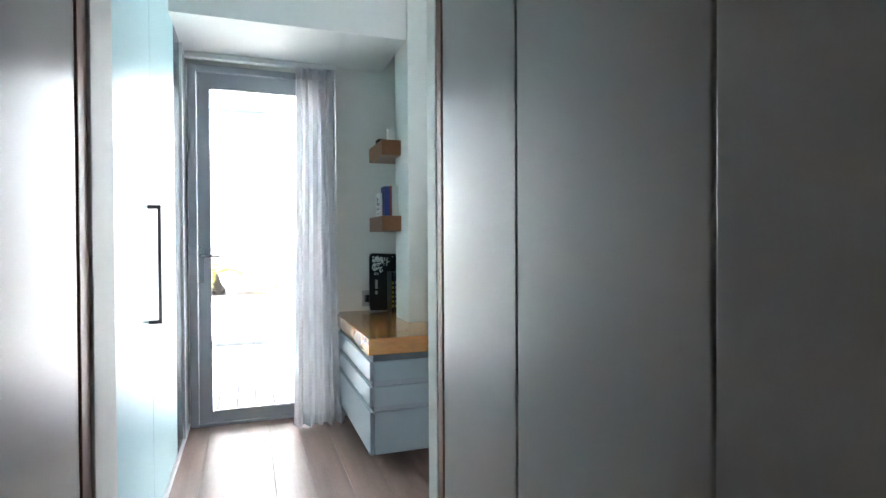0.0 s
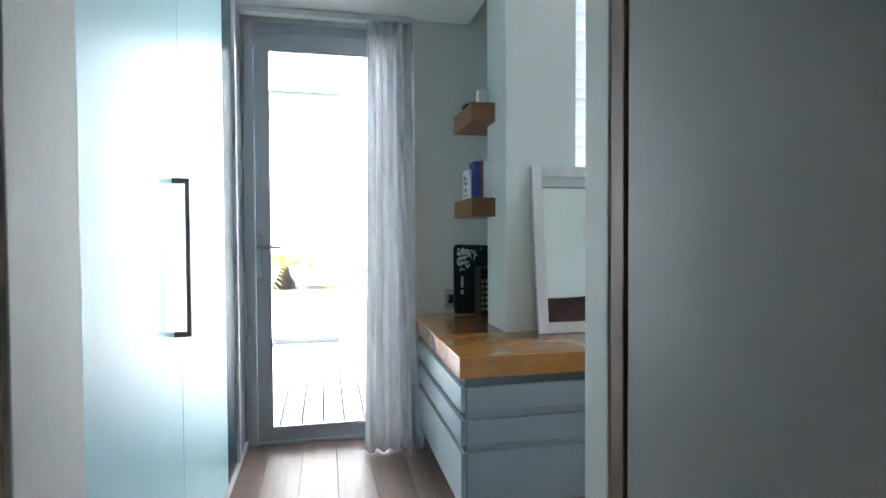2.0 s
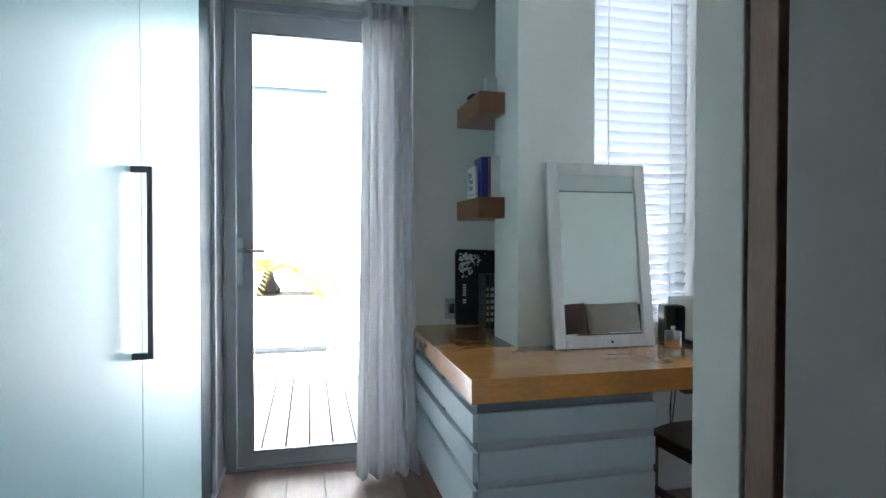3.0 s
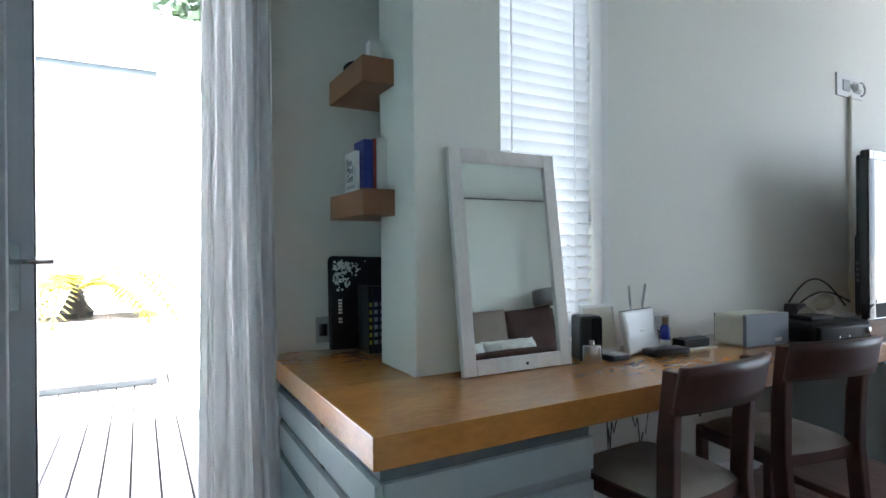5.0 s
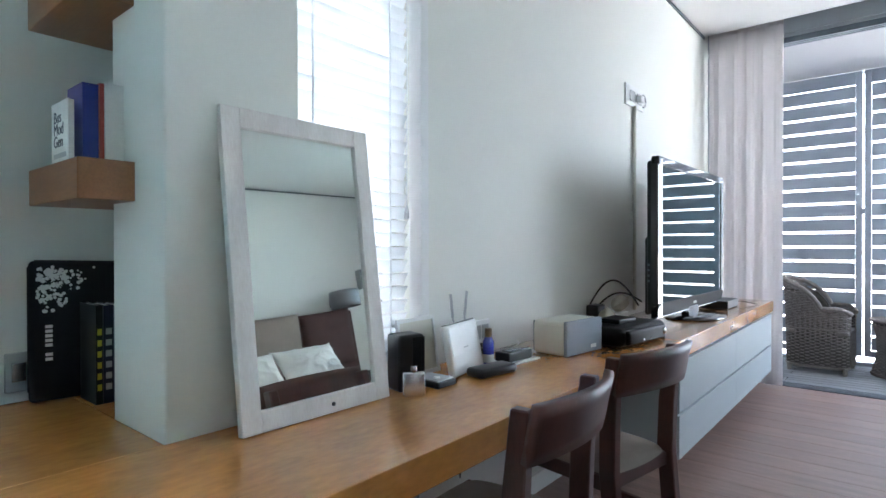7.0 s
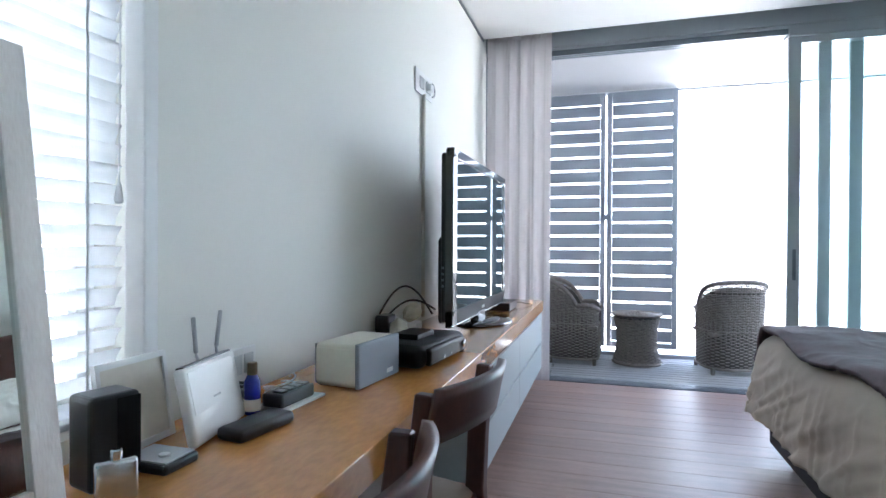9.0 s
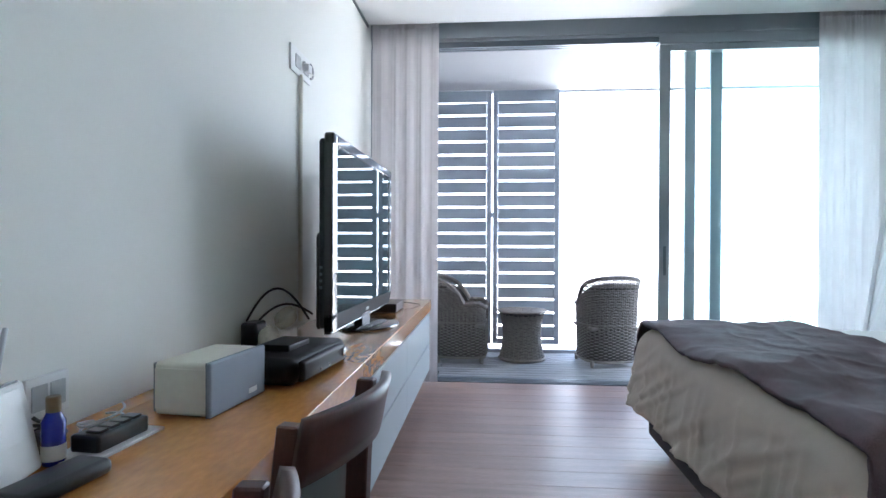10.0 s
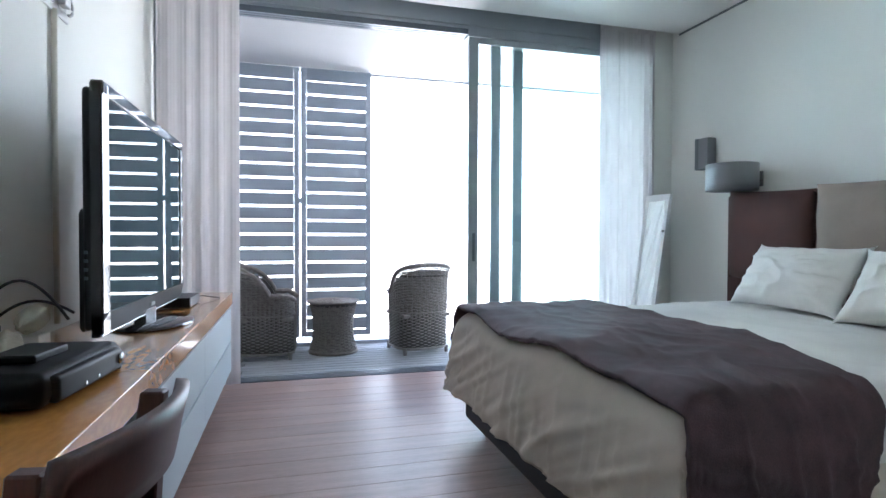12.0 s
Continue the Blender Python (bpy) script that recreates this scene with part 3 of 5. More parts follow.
def drawer_unit(x0, x1, y0, y1, z0, z1, rows, label, faces, cols=()):
    """Hung drawer unit: body set back, flush fronts with finger gaps between the rows."""
    u = thing("drawer_unit", ((x0 + x1) / 2, (y0 + y1) / 2, z0), label, "drawer unit")
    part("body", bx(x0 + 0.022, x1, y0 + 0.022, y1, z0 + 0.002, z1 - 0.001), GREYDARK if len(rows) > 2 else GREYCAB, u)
    for a, b in rows:
        if "south" in faces:
            edges = [x0 + (0.021 if "west" in faces else 0.0), *cols, x1]
            for p, q in zip(edges, edges[1:]):
                part("drawer_front", bx(p + 0.002, q - 0.002, y0, y0 + 0.02, a, b, bevel=0.002), GREYCAB, u)
        if "west" in faces:
            for p, q in ((y0, 3.387), (3.391, y1)):
                part("side_front", bx(x0, x0 + 0.02, p + 0.002, q - 0.002, a, b, bevel=0.002), GREYCAB, u)
    for (a, b), (c, e) in zip(rows, rows[1:]):
        if "south" in faces:
            part("finger_rail", bx(x0 + 0.024, x1 - 0.002, y0 + 0.012, y0 + 0.022, b + 0.001, c - 0.001), ALU, u)
    return u


drawer_unit(DX + 0.008, 1.453, 2.90, 3.38, 0.15, 0.668, ((0.152, 0.372), (0.402, 0.502), (0.536, 0.632)), "pale grey-blue lacquered drawers hung under the desk, closed", ("south", "west"))
part_u = thing("drawer_unit", (0.9, 3.8, 0.15), "pale grey-blue lacquered drawers hung in the niche, closed", "drawer unit")
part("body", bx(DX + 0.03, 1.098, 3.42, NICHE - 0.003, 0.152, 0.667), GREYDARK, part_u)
for a, b in ((0.152, 0.372), (0.402, 0.502), (0.536, 0.632)):
    part("side_front", bx(DX + 0.008, DX + 0.028, 3.393, NICHE - 0.003, a, b, bevel=0.002), GREYCAB, part_u)
con = drawer_unit(3.275, 5.70, 2.90, 3.455, 0.18, 0.664, ((0.182, 0.392), (0.404, 0.648)), "long pale grey lacquered console hung under the television, closed", ("south",), cols=(4.45,))
bt = thing("cable_box", (1.52, 3.2, 0.0), "small white storage box on the floor under the desk", "box")
part("box", bx(1.48, 1.66, 3.2, 3.42, 0.0, 0.3, bevel=0.006), WHITEP, bt)
cb = thing("loose_cables", (2.0, 3.42, 0.3), "tangle of black cables and plugs under the desk", "cables")
rnd = random.Random(8)
for k in range(7):
    x = 1.55 + 0.17 * k
    pts = [(x + 0.05 * math.sin(3 * s + k) + 0.06 * s, NORTH - 0.03 - 0.02 * math.sin(2 * s), 0.66 - 0.38 * math.sin(math.pi * s / 1.2) * rnd.uniform(0.6, 1)) for s in [j / 12 for j in range(13)]]
    part("cable", tube(bmesh.new(), pts, 0.003, 6), WHITEP if k == 1 else BLACK, cb, smooth=True)
for x, z in ((2.0, 0.52), (2.18, 0.55), (2.32, 0.5)):
    part("plug", bx(x - 0.03, x + 0.03, NORTH - 0.055, NORTH - 0.002, z - 0.04, z + 0.035, bevel=0.008), BLACK, cb)


# ---- chairs ----
def dining_chair(at, turn):
    c = thing("dining_chair", (*at, 0), "dark red-brown wooden chair with a padded grey-brown seat", "chair", group="chairs at the desk", turn=turn)
    w = 0.193
    for s in (-1, 1):
        pts = [(s * w * 1.02, -0.26, 0), (s * w, -0.21, 0.2), (s * w, -0.19, 0.44), (s * w * 1.02, -0.195, 0.62), (s * w * 1.05, -0.215, 0.835)]
        bm = bmesh.new()
        rings = []
        for i, (x, y, z) in enumerate(pts):
            hw, hd_ = (0.017, 0.024) if i in (0, 4) else (0.019, 0.031)
            rings.append([bm.verts.new((x + a * hw, y + b * hd_, z)) for a, b in ((-1, -1), (1, -1), (1, 1), (-1, 1))])
        for A, B in zip(rings, rings[1:]):
            for j in range(4):
                bm.faces.new((A[j], A[(j + 1) % 4], B[(j + 1) % 4], B[j]))
        bm.faces.new(rings[0][::-1])
        bm.faces.new(rings[-1])
        bmesh.ops.bevel(bm, geom=[e for e in bm.edges], offset=0.004, segments=1, affect="EDGES")
        part("leg", bm, CHAIRW, c, "rear leg running up into the back", local=True)
        part("leg", bx(s * w - 0.019, s * w + 0.019, 0.17, 0.208, 0, 0.41, bevel=0.004), CHAIRW, c, local=True)
        part("stretcher", bx(s * w - 0.01, s * w + 0.01, -0.2, 0.18, 0.17, 0.2, bevel=0.003), CHAIRW, c, local=True)

    def rail(u, v, off):
        x = (u - 0.5) * 2 * w * 1.18
        bow = 0.055 * (1 - (2 * u - 1) ** 2)
        z = 0.725 + v * 0.128 - (0.012 * (2 * u - 1) ** 2 if v < 0.5 else -0.006 * (1 - (2 * u - 1) ** 2))
        return (x, -0.232 - 0.03 * v - bow + off, z)
    bm = bmesh.new()
    sheet(bm, 20, 4, lambda u, v: rail(u, v, 0))
    ob = part("backrest", bm, CHAIRW, c, "curved top rail", local=True, smooth=True)
    solid(ob, 0.024)
    fr_ = bmesh.new()
    cube(fr_, -w - 0.018, w + 0.018, -0.2, -0.165, 0.375, 0.425, bevel=0.006)
    cube(fr_, -w - 0.012, w + 0.012, 0.175, 0.212, 0.375, 0.425, bevel=0.004)
    cube(fr_, -w - 0.016, -w + 0.012, -0.17, 0.18, 0.375, 0.425, bevel=0.004)
    cube(fr_, w - 0.012, w + 0.016, -0.17, 0.18, 0.375, 0.425, bevel=0.004)
    part("seat_frame", fr_, CHAIRW, c, local=True)
    bm = bmesh.new()

    def pad(u, v):
        a, b = 2 * u - 1, 2 * v - 1
        z = 0.426 + 0.042 * (max(1 - a ** 4, 0) * max(1 - b ** 4, 0)) ** 0.5
        return (a * (w + 0.006) * (1 - 0.05 * b * b), 0.005 + b * 0.195 * (1 - 0.03 * a * a) - (0.02 * (1 - a * a) if b < 0 else 0), z)
    sheet(bm, 20, 20, pad)
    part("seat", bm, SEATF, c, "grey-brown fabric seat pad", local=True, smooth=True)
    return c


ch = dining_chair((1.82, 2.985), 3)
copy_thing(ch, pose(2.55, 3.0, 0, 0, 0, -10))

# ---- things on the desk ----
mr = thing("leaning_mirror", (1.46, 3.3, DESK_Z), "whitewashed wood-framed mirror leaning on the column", "mirror")
mt = Matrix.Translation((1.226, 3.272, DESK_Z + 0.004)) @ Matrix.Rotation(radians(-0.4), 4, "Z") @ Matrix.Rotation(radians(-7.5), 4, "X") @ Matrix.Rotation(radians(0.1), 4, "Y")
W, Hm, fw = 0.478, 0.812, 0.052
for nm, a in (("frame_side", (0, fw, 0, Hm)), ("frame_side", (W - fw, W, 0, Hm)), ("frame_rail", (fw + 0.0005, W - fw - 0.0005, Hm - fw, Hm)), ("frame_rail", (fw + 0.0005, W - fw - 0.0005, 0, fw))):
    bm = bx(a[0], a[1], 0, 0.024, a[2], a[3], bevel=0.0025)
    bm.transform(mt)
    part(nm, bm, WHITEWASH, mr)
bm = bx(fw - 0.004, W - fw + 0.004, 0.010, 0.014, fw - 0.004, Hm - fw + 0.004)
bm.transform(mt)
part("mirror_glass", bm, MIRROR, mr)
bm = bmesh.new()
bmesh.ops.create_uvsphere(bm, u_segments=10, v_segments=6, radius=0.006, matrix=Matrix.Translation((W * 0.56, -0.001, fw * 0.45)))
bm.transform(mt)
part("knot", bm, BLACK, mr)

hd_ = thing("hard_drive", (1.80, 3.25, DESK_Z), "upright glossy black external hard drive on the desk", "hard drive")
hm = Matrix.Translation((1.80, 3.285, DESK_Z)) @ Matrix.Rotation(radians(-14), 4, "Z") @ Matrix.Diagonal((0.9, 0.9, 1.0, 1))
bm = bx(-0.052, 0.052, -0.03, 0.06, 0.002, 0.178, bevel=0.011, seg=3)
bm.transform(hm)
part("case", bm, BLACK, hd_)
bm = bx(0.0, 0.05, -0.0325, -0.0305, 0.02, 0.17, bevel=0.0008)
bm.transform(hm)
part("front_strip", bm, BEZEL, hd_)
fl = thing("hip_flask", (1.77, 3.2, DESK_Z), "small brushed steel hip flask on the desk", "flask")
fm = Matrix.Translation((1.750, 3.213, DESK_Z)) @ Matrix.Rotation(radians(-38), 4, "Z")
bm = bx(-0.034, 0.034, -0.010, 0.010, 0.001, 0.078, bevel=0.0085, seg=3)
bm.transform(fm)
part("flask", bm, STEEL, fl, smooth=True)
bm = lathe(bmesh.new(), [(0.009, 0.078), (0.0095, 0.081), (0.0095, 0.094), (0.008, 0.096)], 0, 0, 14)
bm.transform(fm)
part("cap", bm, STEEL, fl)

fr2 = thing("photo_frame", (1.86, 3.36, DESK_Z), "slim white picture frame standing behind the drive", "picture frame")
pm = Matrix.Translation((1.876, 3.375, DESK_Z)) @ Matrix.Rotation(radians(2), 4, "Z") @ Matrix.Diagonal((0.77, 1, 1, 1)) @ Matrix.Rotation(radians(-9), 4, "X")
bm = bmesh.new()
for a in ((0, 0.014, 0.001, 0.205), (0.246, 0.26, 0.001, 0.205), (0.014, 0.246, 0.191, 0.205), (0.014, 0.246, 0.001, 0.015)):
    cube(bm, a[0], a[1], 0, 0.012, a[2], a[3])
bm.transform(pm)
part("frame", bm, WHITEP, fr2)
bm = bx(0.0145, 0.2455, 0.006, 0.010, 0.0155, 0.1905)
bm.transform(pm)
part("backing", bm, CREAMP, fr2, "pale cream picture mount")
ph = thing("phone_dock", (1.92, 3.26, DESK_Z), "small grey dock with a button beside the router", "dock")
bm = bx(1.86, 1.955, 3.21, 3.33, DESK_Z, DESK_Z + 0.022, bevel=0.007)
part("base", bm, BLACK, ph)
part("top_plate", bx(1.866, 1.949, 3.216, 3.324, DESK_Z + 0.0215, DESK_Z + 0.025, bevel=0.001), GREYPL, ph)
part("button", lathe(bmesh.new(), [(0.012, DESK_Z + 0.025), (0.011, DESK_Z + 0.029)], 1.90, 3.25, 14), WHITEP, ph)

rt = thing("router", (2.08, 3.29, DESK_Z), "white wireless router standing on edge with two grey aerials", "router")
rm = Matrix.Translation((2.0, 3.25, DESK_Z + 0.004)) @ Matrix.Rotation(radians(12), 4, "Z") @ Matrix.Rotation(radians(-12), 4, "X")
bm = bx(-0.004, 0.246, 0, 0.026, 0, 0.18, bevel=0.009, seg=3)
bm.transform(rm)
part("body", bm, WHITEP, rt, smooth=True)
bm = bx(0.012, 0.223, -0.0012, 0.0006, 0.07, 0.168, bevel=0.0005)
bm.transform(rm)
part("front_gloss", bm, WHITEP, rt)
bm = bx(0.10, 0.135, -0.0016, -0.0006, 0.088, 0.093)
bm.transform(rm)
part("badge", bm, GREYPL, rt)
bm = bx(0.008, 0.234, 0.004, 0.023, 0.1785, 0.183, bevel=0.001)
bm.transform(rm)
part("top_vent", bm, BLACK, rt, "black vent strip")
for x, l in ((0.105, 0.03), (0.195, 0.075)):
    bm = tube(bmesh.new(), [(x, 0.02, 0.17), (x + l * 0.2, 0.028, 0.195), (x + l * 0.25, 0.028, 0.20)], 0.0035, 8)
    tube(bm, [(x + l * 0.25, 0.028, 0.20), (x + l * 1.1, 0.032, 0.285)], 0.0055, 8)
    bm.transform(rm)
    part("aerial", bm, GREYPL, rt, smooth=True)
bb = thing("bottle", (2.27, 3.3, DESK_Z), "cobalt blue bottle with a brown cap", "bottle")
part("glass_body", lathe(bmesh.new(), [(0.018, DESK_Z), (0.022, DESK_Z + 0.004), (0.022, DESK_Z + 0.09), (0.014, DESK_Z + 0.105), (0.012, DESK_Z + 0.108)], 2.262, 3.30, 20), BLUEP, bb, smooth=True)
part("label", lathe(bmesh.new(), [(0.0222, DESK_Z + 0.012), (0.0224, DESK_Z + 0.013), (0.0224, DESK_Z + 0.042), (0.0222, DESK_Z + 0.043)], 2.262, 3.30, 20), PAPER, bb, "small white label", smooth=True)
part("cap", lathe(bmesh.new(), [(0.0135, DESK_Z + 0.108), (0.0135, DESK_Z + 0.138), (0.012, DESK_Z + 0.14)], 2.262, 3.30, 20), GOLDP, bb)
so = thing("wall_socket", (2.44, NORTH, 0.83), "white double wall socket just above the desk", "socket")
part("plate", bx(2.37, 2.50, NORTH - 0.012, NORTH - 0.001, 0.795, 0.895, bevel=0.003), WHITEP, so)
for x in (2.385, 2.44):
    part("outlet", bx(x, x + 0.045, NORTH - 0.0145, NORTH - 0.011, 0.815, 0.875, bevel=0.003), GREYPL, so)
rc = thing("cordless_base", (2.15, 3.21, DESK_Z), "flat black rounded gadget lying on the desk", "gadget")
bm = bx(-0.095, 0.095, -0.042, 0.042, 0, 0.032, bevel=0.014, seg=3)
bm.transform(Matrix.Translation((2.15, 3.205, DESK_Z)) @ Matrix.Rotation(radians(-8), 4, "Z"))
part("case", bm, BLACK, rc, smooth=True)
ty = thing("charger_tray", (2.37, 3.27, DESK_Z), "pale tray holding a black charger", "tray")
ym = Matrix.Translation((2.36, 3.26, DESK_Z)) @ Matrix.Rotation(radians(-4), 4, "Z")
bm = bx(-0.11, 0.13, -0.05, 0.06, 0.0, 0.008, bevel=0.002)
bm.transform(ym)
part("tray", bm, PAPER, ty)
bm = bx(-0.06, 0.095, -0.035, 0.035, 0.0085, 0.046, bevel=0.006)
bm.transform(ym)
chg = part("charger", bm, BLACK, ty)
for k in range(4):
    bm = bx(-0.045 + k * 0.034, -0.019 + k * 0.034, -0.025, 0.01, 0.044, 0.052, bevel=0.002)
    bm.transform(ym)
    part("charger_bay", bm, GLOSSB, chg)
bc = thing("black_lead", (2.33, 3.36, DESK_Z), "tangled black charger lead with a plug beside the tray", "cable")
pts = [(2.33 + (0.055 - 0.0012 * j) * math.cos(j * 0.62), 3.375 + 0.03 * math.sin(j * 0.62), DESK_Z + 0.006 + 0.0016 * j + 0.012 * math.sin(j * 0.9) ** 2) for j in range(34)]
part("lead", tube(bmesh.new(), pts, 0.0045, 6), BLACK, bc, smooth=True)
part("plug", bx(2.275, 2.325, 3.335, 3.375, DESK_Z + 0.001, DESK_Z + 0.055, bevel=0.009, seg=3), BLACK, bc)
wc = thing("white_cable", (2.47, 3.33, DESK_Z), "loose white cable coiled behind the speaker", "cable")
for k in range(3):
    pts = [(2.46 + 0.05 * math.cos(s * 5 + k) + 0.02 * s, 3.35 + 0.04 * math.sin(s * 5 + k), DESK_Z + 0.006 + 0.009 * k + 0.035 * s * (k % 2)) for s in [j / 14 for j in range(15)]]
    part("cord", tube(bmesh.new(), pts, 0.0028, 6), WHITEP, wc, smooth=True)

sp = thing("speaker", (2.65, 3.2, DESK_Z), "cream loudspeaker with a blue-grey grille lying on the desk", "speaker")
sm = Matrix.Translation((2.705, 3.175, DESK_Z)) @ Matrix.Rotation(radians(-6), 4, "Z") @ Matrix.Diagonal((0.97, 0.97, 0.97, 1))
bm = bx(-0.138, 0.138, -0.055, 0.105, 0.003, 0.147, bevel=0.012, seg=3)
bm.transform(sm)
part("case", bm, CREAMP, sp, smooth=True)
bm = bx(-0.142, 0.142, -0.068, -0.053, 0.002, 0.149, bevel=0.0055, seg=2)
bm.transform(sm)
gr = part("grille", bm, GRILLE, sp)
bm = bx(0.045, 0.09, -0.0695, -0.0675, 0.02, 0.036, bevel=0.0008)
bm.transform(sm)
part("badge", bm, WHITEP, gr)
bm = bx(-0.132, 0.132, 0.1035, 0.112, 0.008, 0.142, bevel=0.003)
bm.transform(sm)
part("back_plate", bm, GREYDARK, sp, "dark grey back plate")
bm = bx(-0.1405, 0.1405, -0.0545, -0.0515, 0.0022, 0.1488)
bm.transform(sm)
part("grille_surround", bm, GREYDARK, sp, "dark edge round the grille")
bm = bx(-0.14, -0.1355, -0.05, 0.10, 0.02, 0.13)
bm.transform(sm)
part("side_seam", bm, CREAMP, sp)

st = thing("set_top_box", (3.08, 3.1, DESK_Z), "wide black glossy satellite receiver on the desk", "receiver")
xm = Matrix.Translation((3.09, 3.125, DESK_Z)) @ Matrix.Rotation(radians(-6), 4, "Z")
bm = bx(-0.22, 0.235, -0.135, 0.14, 0.006, 0.092, bevel=0.034, seg=5)
bm.transform(xm)
part("case", bm, BEZEL, st, smooth=True)
bm = bx(-0.18, 0.18, -0.150, -0.12, 0.014, 0.080, bevel=0.013, seg=4)
bm.transform(xm)
part("front", bm, BEZEL, st, smooth=True)
bm = tube(bmesh.new(), [(0.15 + 0.088 * math.sin(a), -0.152 + 0.06 * (1 - math.cos(a)), 0.046) for a in [0.16 * j for j in range(10)]], 0.005, 8)
bm.transform(Matrix.Translation((0, 0, -0.09)) @ Matrix.Diagonal((1, 1, 3, 1)))
bm.transform(xm)
part("chrome_corner", bm, STEEL, st, "curved chrome corner strip", smooth=True)
for x in (-0.05, 0.02):
    bm = bx(x, x + 0.008, -0.152, -0.1495, 0.025, 0.035, bevel=0.001)
    bm.transform(xm)
    part("button", bm, STEEL, st)
bm = bx(-0.10, 0.06, -0.06, 0.05, 0.0925, 0.114, bevel=0.005)
bm.transform(xm)
mp_ = thing("media_player", (3.06, 3.13, DESK_Z + 0.0925), "small black media box lying on the receiver", "media player")
part("case", bm, BEZEL, mp_)
ad = thing("power_adapter", (3.46, 3.40, DESK_Z), "chunky black power adapter behind the receiver", "adapter")
part("case", bx(3.40, 3.51, 3.37, 3.44, DESK_Z + 0.001, DESK_Z + 0.125, bevel=0.012, seg=3), BLACK, ad)
part("cord", tube(bmesh.new(), [(3.51, 3.41, DESK_Z + 0.10), (3.55, 3.41, DESK_Z + 0.11), (3.57, 3.42, DESK_Z + 0.05), (3.58, 3.43, DESK_Z + 0.005)], 0.004, 6), BLACK, ad, smooth=True)

# television
tv = thing("television", (3.95, 3.1, DESK_Z), "large black flat television on an oval gloss stand, switched off", "television")
tm = Matrix.Translation((4.245, 3.10, 0)) @ Matrix.Rotation(radians(-0.8), 4, "Z")
def tvp(name, bm, mat_, parent=None, smooth=False, label=""):
    bm.transform(tm)
    return part(name, bm, mat_, parent or tv, label, smooth=smooth)
TW, TZ0, TZ1 = 0.665, 0.808, 1.70
bz = bmesh.new()
cube(bz, -TW, TW, -0.012, 0.03, TZ1 - 0.05, TZ1, bevel=0.007)
cube(bz, TW - 0.05, TW, -0.012, 0.03, TZ0 + 0.07, TZ1 - 0.04, bevel=0.007)
tvp("bezel", bz, GLOSSB)
lb_ = bmesh.new()
ends = [[lb_.verts.new((x, y, z)) for y, z in ((0.03, TZ0), (0.008, TZ0), (0.004, TZ0 + 0.004), (-0.0125, TZ0 + 0.083), (0.03, TZ0 + 0.083))] for x in (-TW, TW)]
for j in range(5):
    lb_.faces.new((ends[0][j], ends[0][(j + 1) % 5], ends[1][(j + 1) % 5], ends[1][j]))
lb_.faces.new(ends[0][::-1])
lb_.faces.new(ends[1])
tvp("lower_bezel", lb_, BEZEL, label="sloped black lower bezel")
sb = bmesh.new()
ends = [[sb.verts.new((x, y, z)) for x, y in ((-TW, 0.03), (-TW, -0.002), (-TW + 0.006, -0.007), (-TW + 0.052, -0.0135), (-TW + 0.052, 0.03))] for z in (TZ0 + 0.01, TZ1 - 0.01)]
for j in range(5):
    sb.faces.new((ends[0][j], ends[0][(j + 1) % 5], ends[1][(j + 1) % 5], ends[1][j]))
sb.faces.new(ends[0][::-1])
sb.faces.new(ends[1])
tvp("side_bezel", sb, GLOSSB, label="sloped gloss side bezel")
tvp("screen", bx(-TW + 0.045, TW - 0.045, -0.004, 0.012, TZ0 + 0.08, TZ1 - 0.046), SCREEN)
tvp("back_cover", bx(-TW + 0.012, TW - 0.012, 0.03, 0.062, TZ0 + 0.02, TZ1 - 0.02, bevel=0.018, seg=3), BLACK)
tvp("rear_housing", bx(-TW + 0.05, TW - 0.05, 0.06, 0.09, TZ0 + 0.01, TZ0 + 0.45, bevel=0.02, seg=2), BLACK)
for k in range(4):
    tvp("button", bx(-TW - 0.001, -TW + 0.004, 0.04, 0.052, TZ0 + 0.20 + 0.03 * k, TZ0 + 0.212 + 0.03 * k, bevel=0.001), GREYDARK)
tvp("chrome_lip", tube(bmesh.new(), [(-TW + 0.01, 0.004, TZ0 + 0.003), (TW - 0.01, 0.004, TZ0 + 0.003)], 0.004, 8), STEEL)
tvp("badge", bx(-0.03, 0.03, -0.0085, -0.004, TZ0 + 0.035, TZ0 + 0.05), GREYPL)
tvp("neck", bx(-0.10, 0.10, 0.0, 0.05, DESK_Z + 0.012, TZ0 + 0.03, bevel=0.01), GLOSSB)
bm = lathe(bmesh.new(), [(0.27, 0.0), (0.275, 0.006), (0.262, 0.014), (0.12, 0.022)], 0, 0, 48)
bm.transform(Matrix.Translation((0, -0.01, DESK_Z + 0.001)) @ Matrix.Diagonal((1, 0.62, 1, 1)))
tvp("foot", bm, GLOSSB, smooth=True)
tc_ = thing("television_cables", (3.5, 3.35, DESK_Z), "black leads and grey plugs hanging behind the television", "cables")
for k in range(2):
    pts = [(3.44 + 0.09 * s + 0.05 * k, 3.43 - 0.24 * s, 0.79 + (0.2 - 0.09 * k) * math.sin(math.pi * (0.15 + 0.8 * s)) + 0.03 * k * s + 0.06 * s) for s in [j / 14 for j in range(15)]]
    part("lead", tube(bmesh.new(), pts, 0.005, 8), BLACK, tc_, smooth=True)
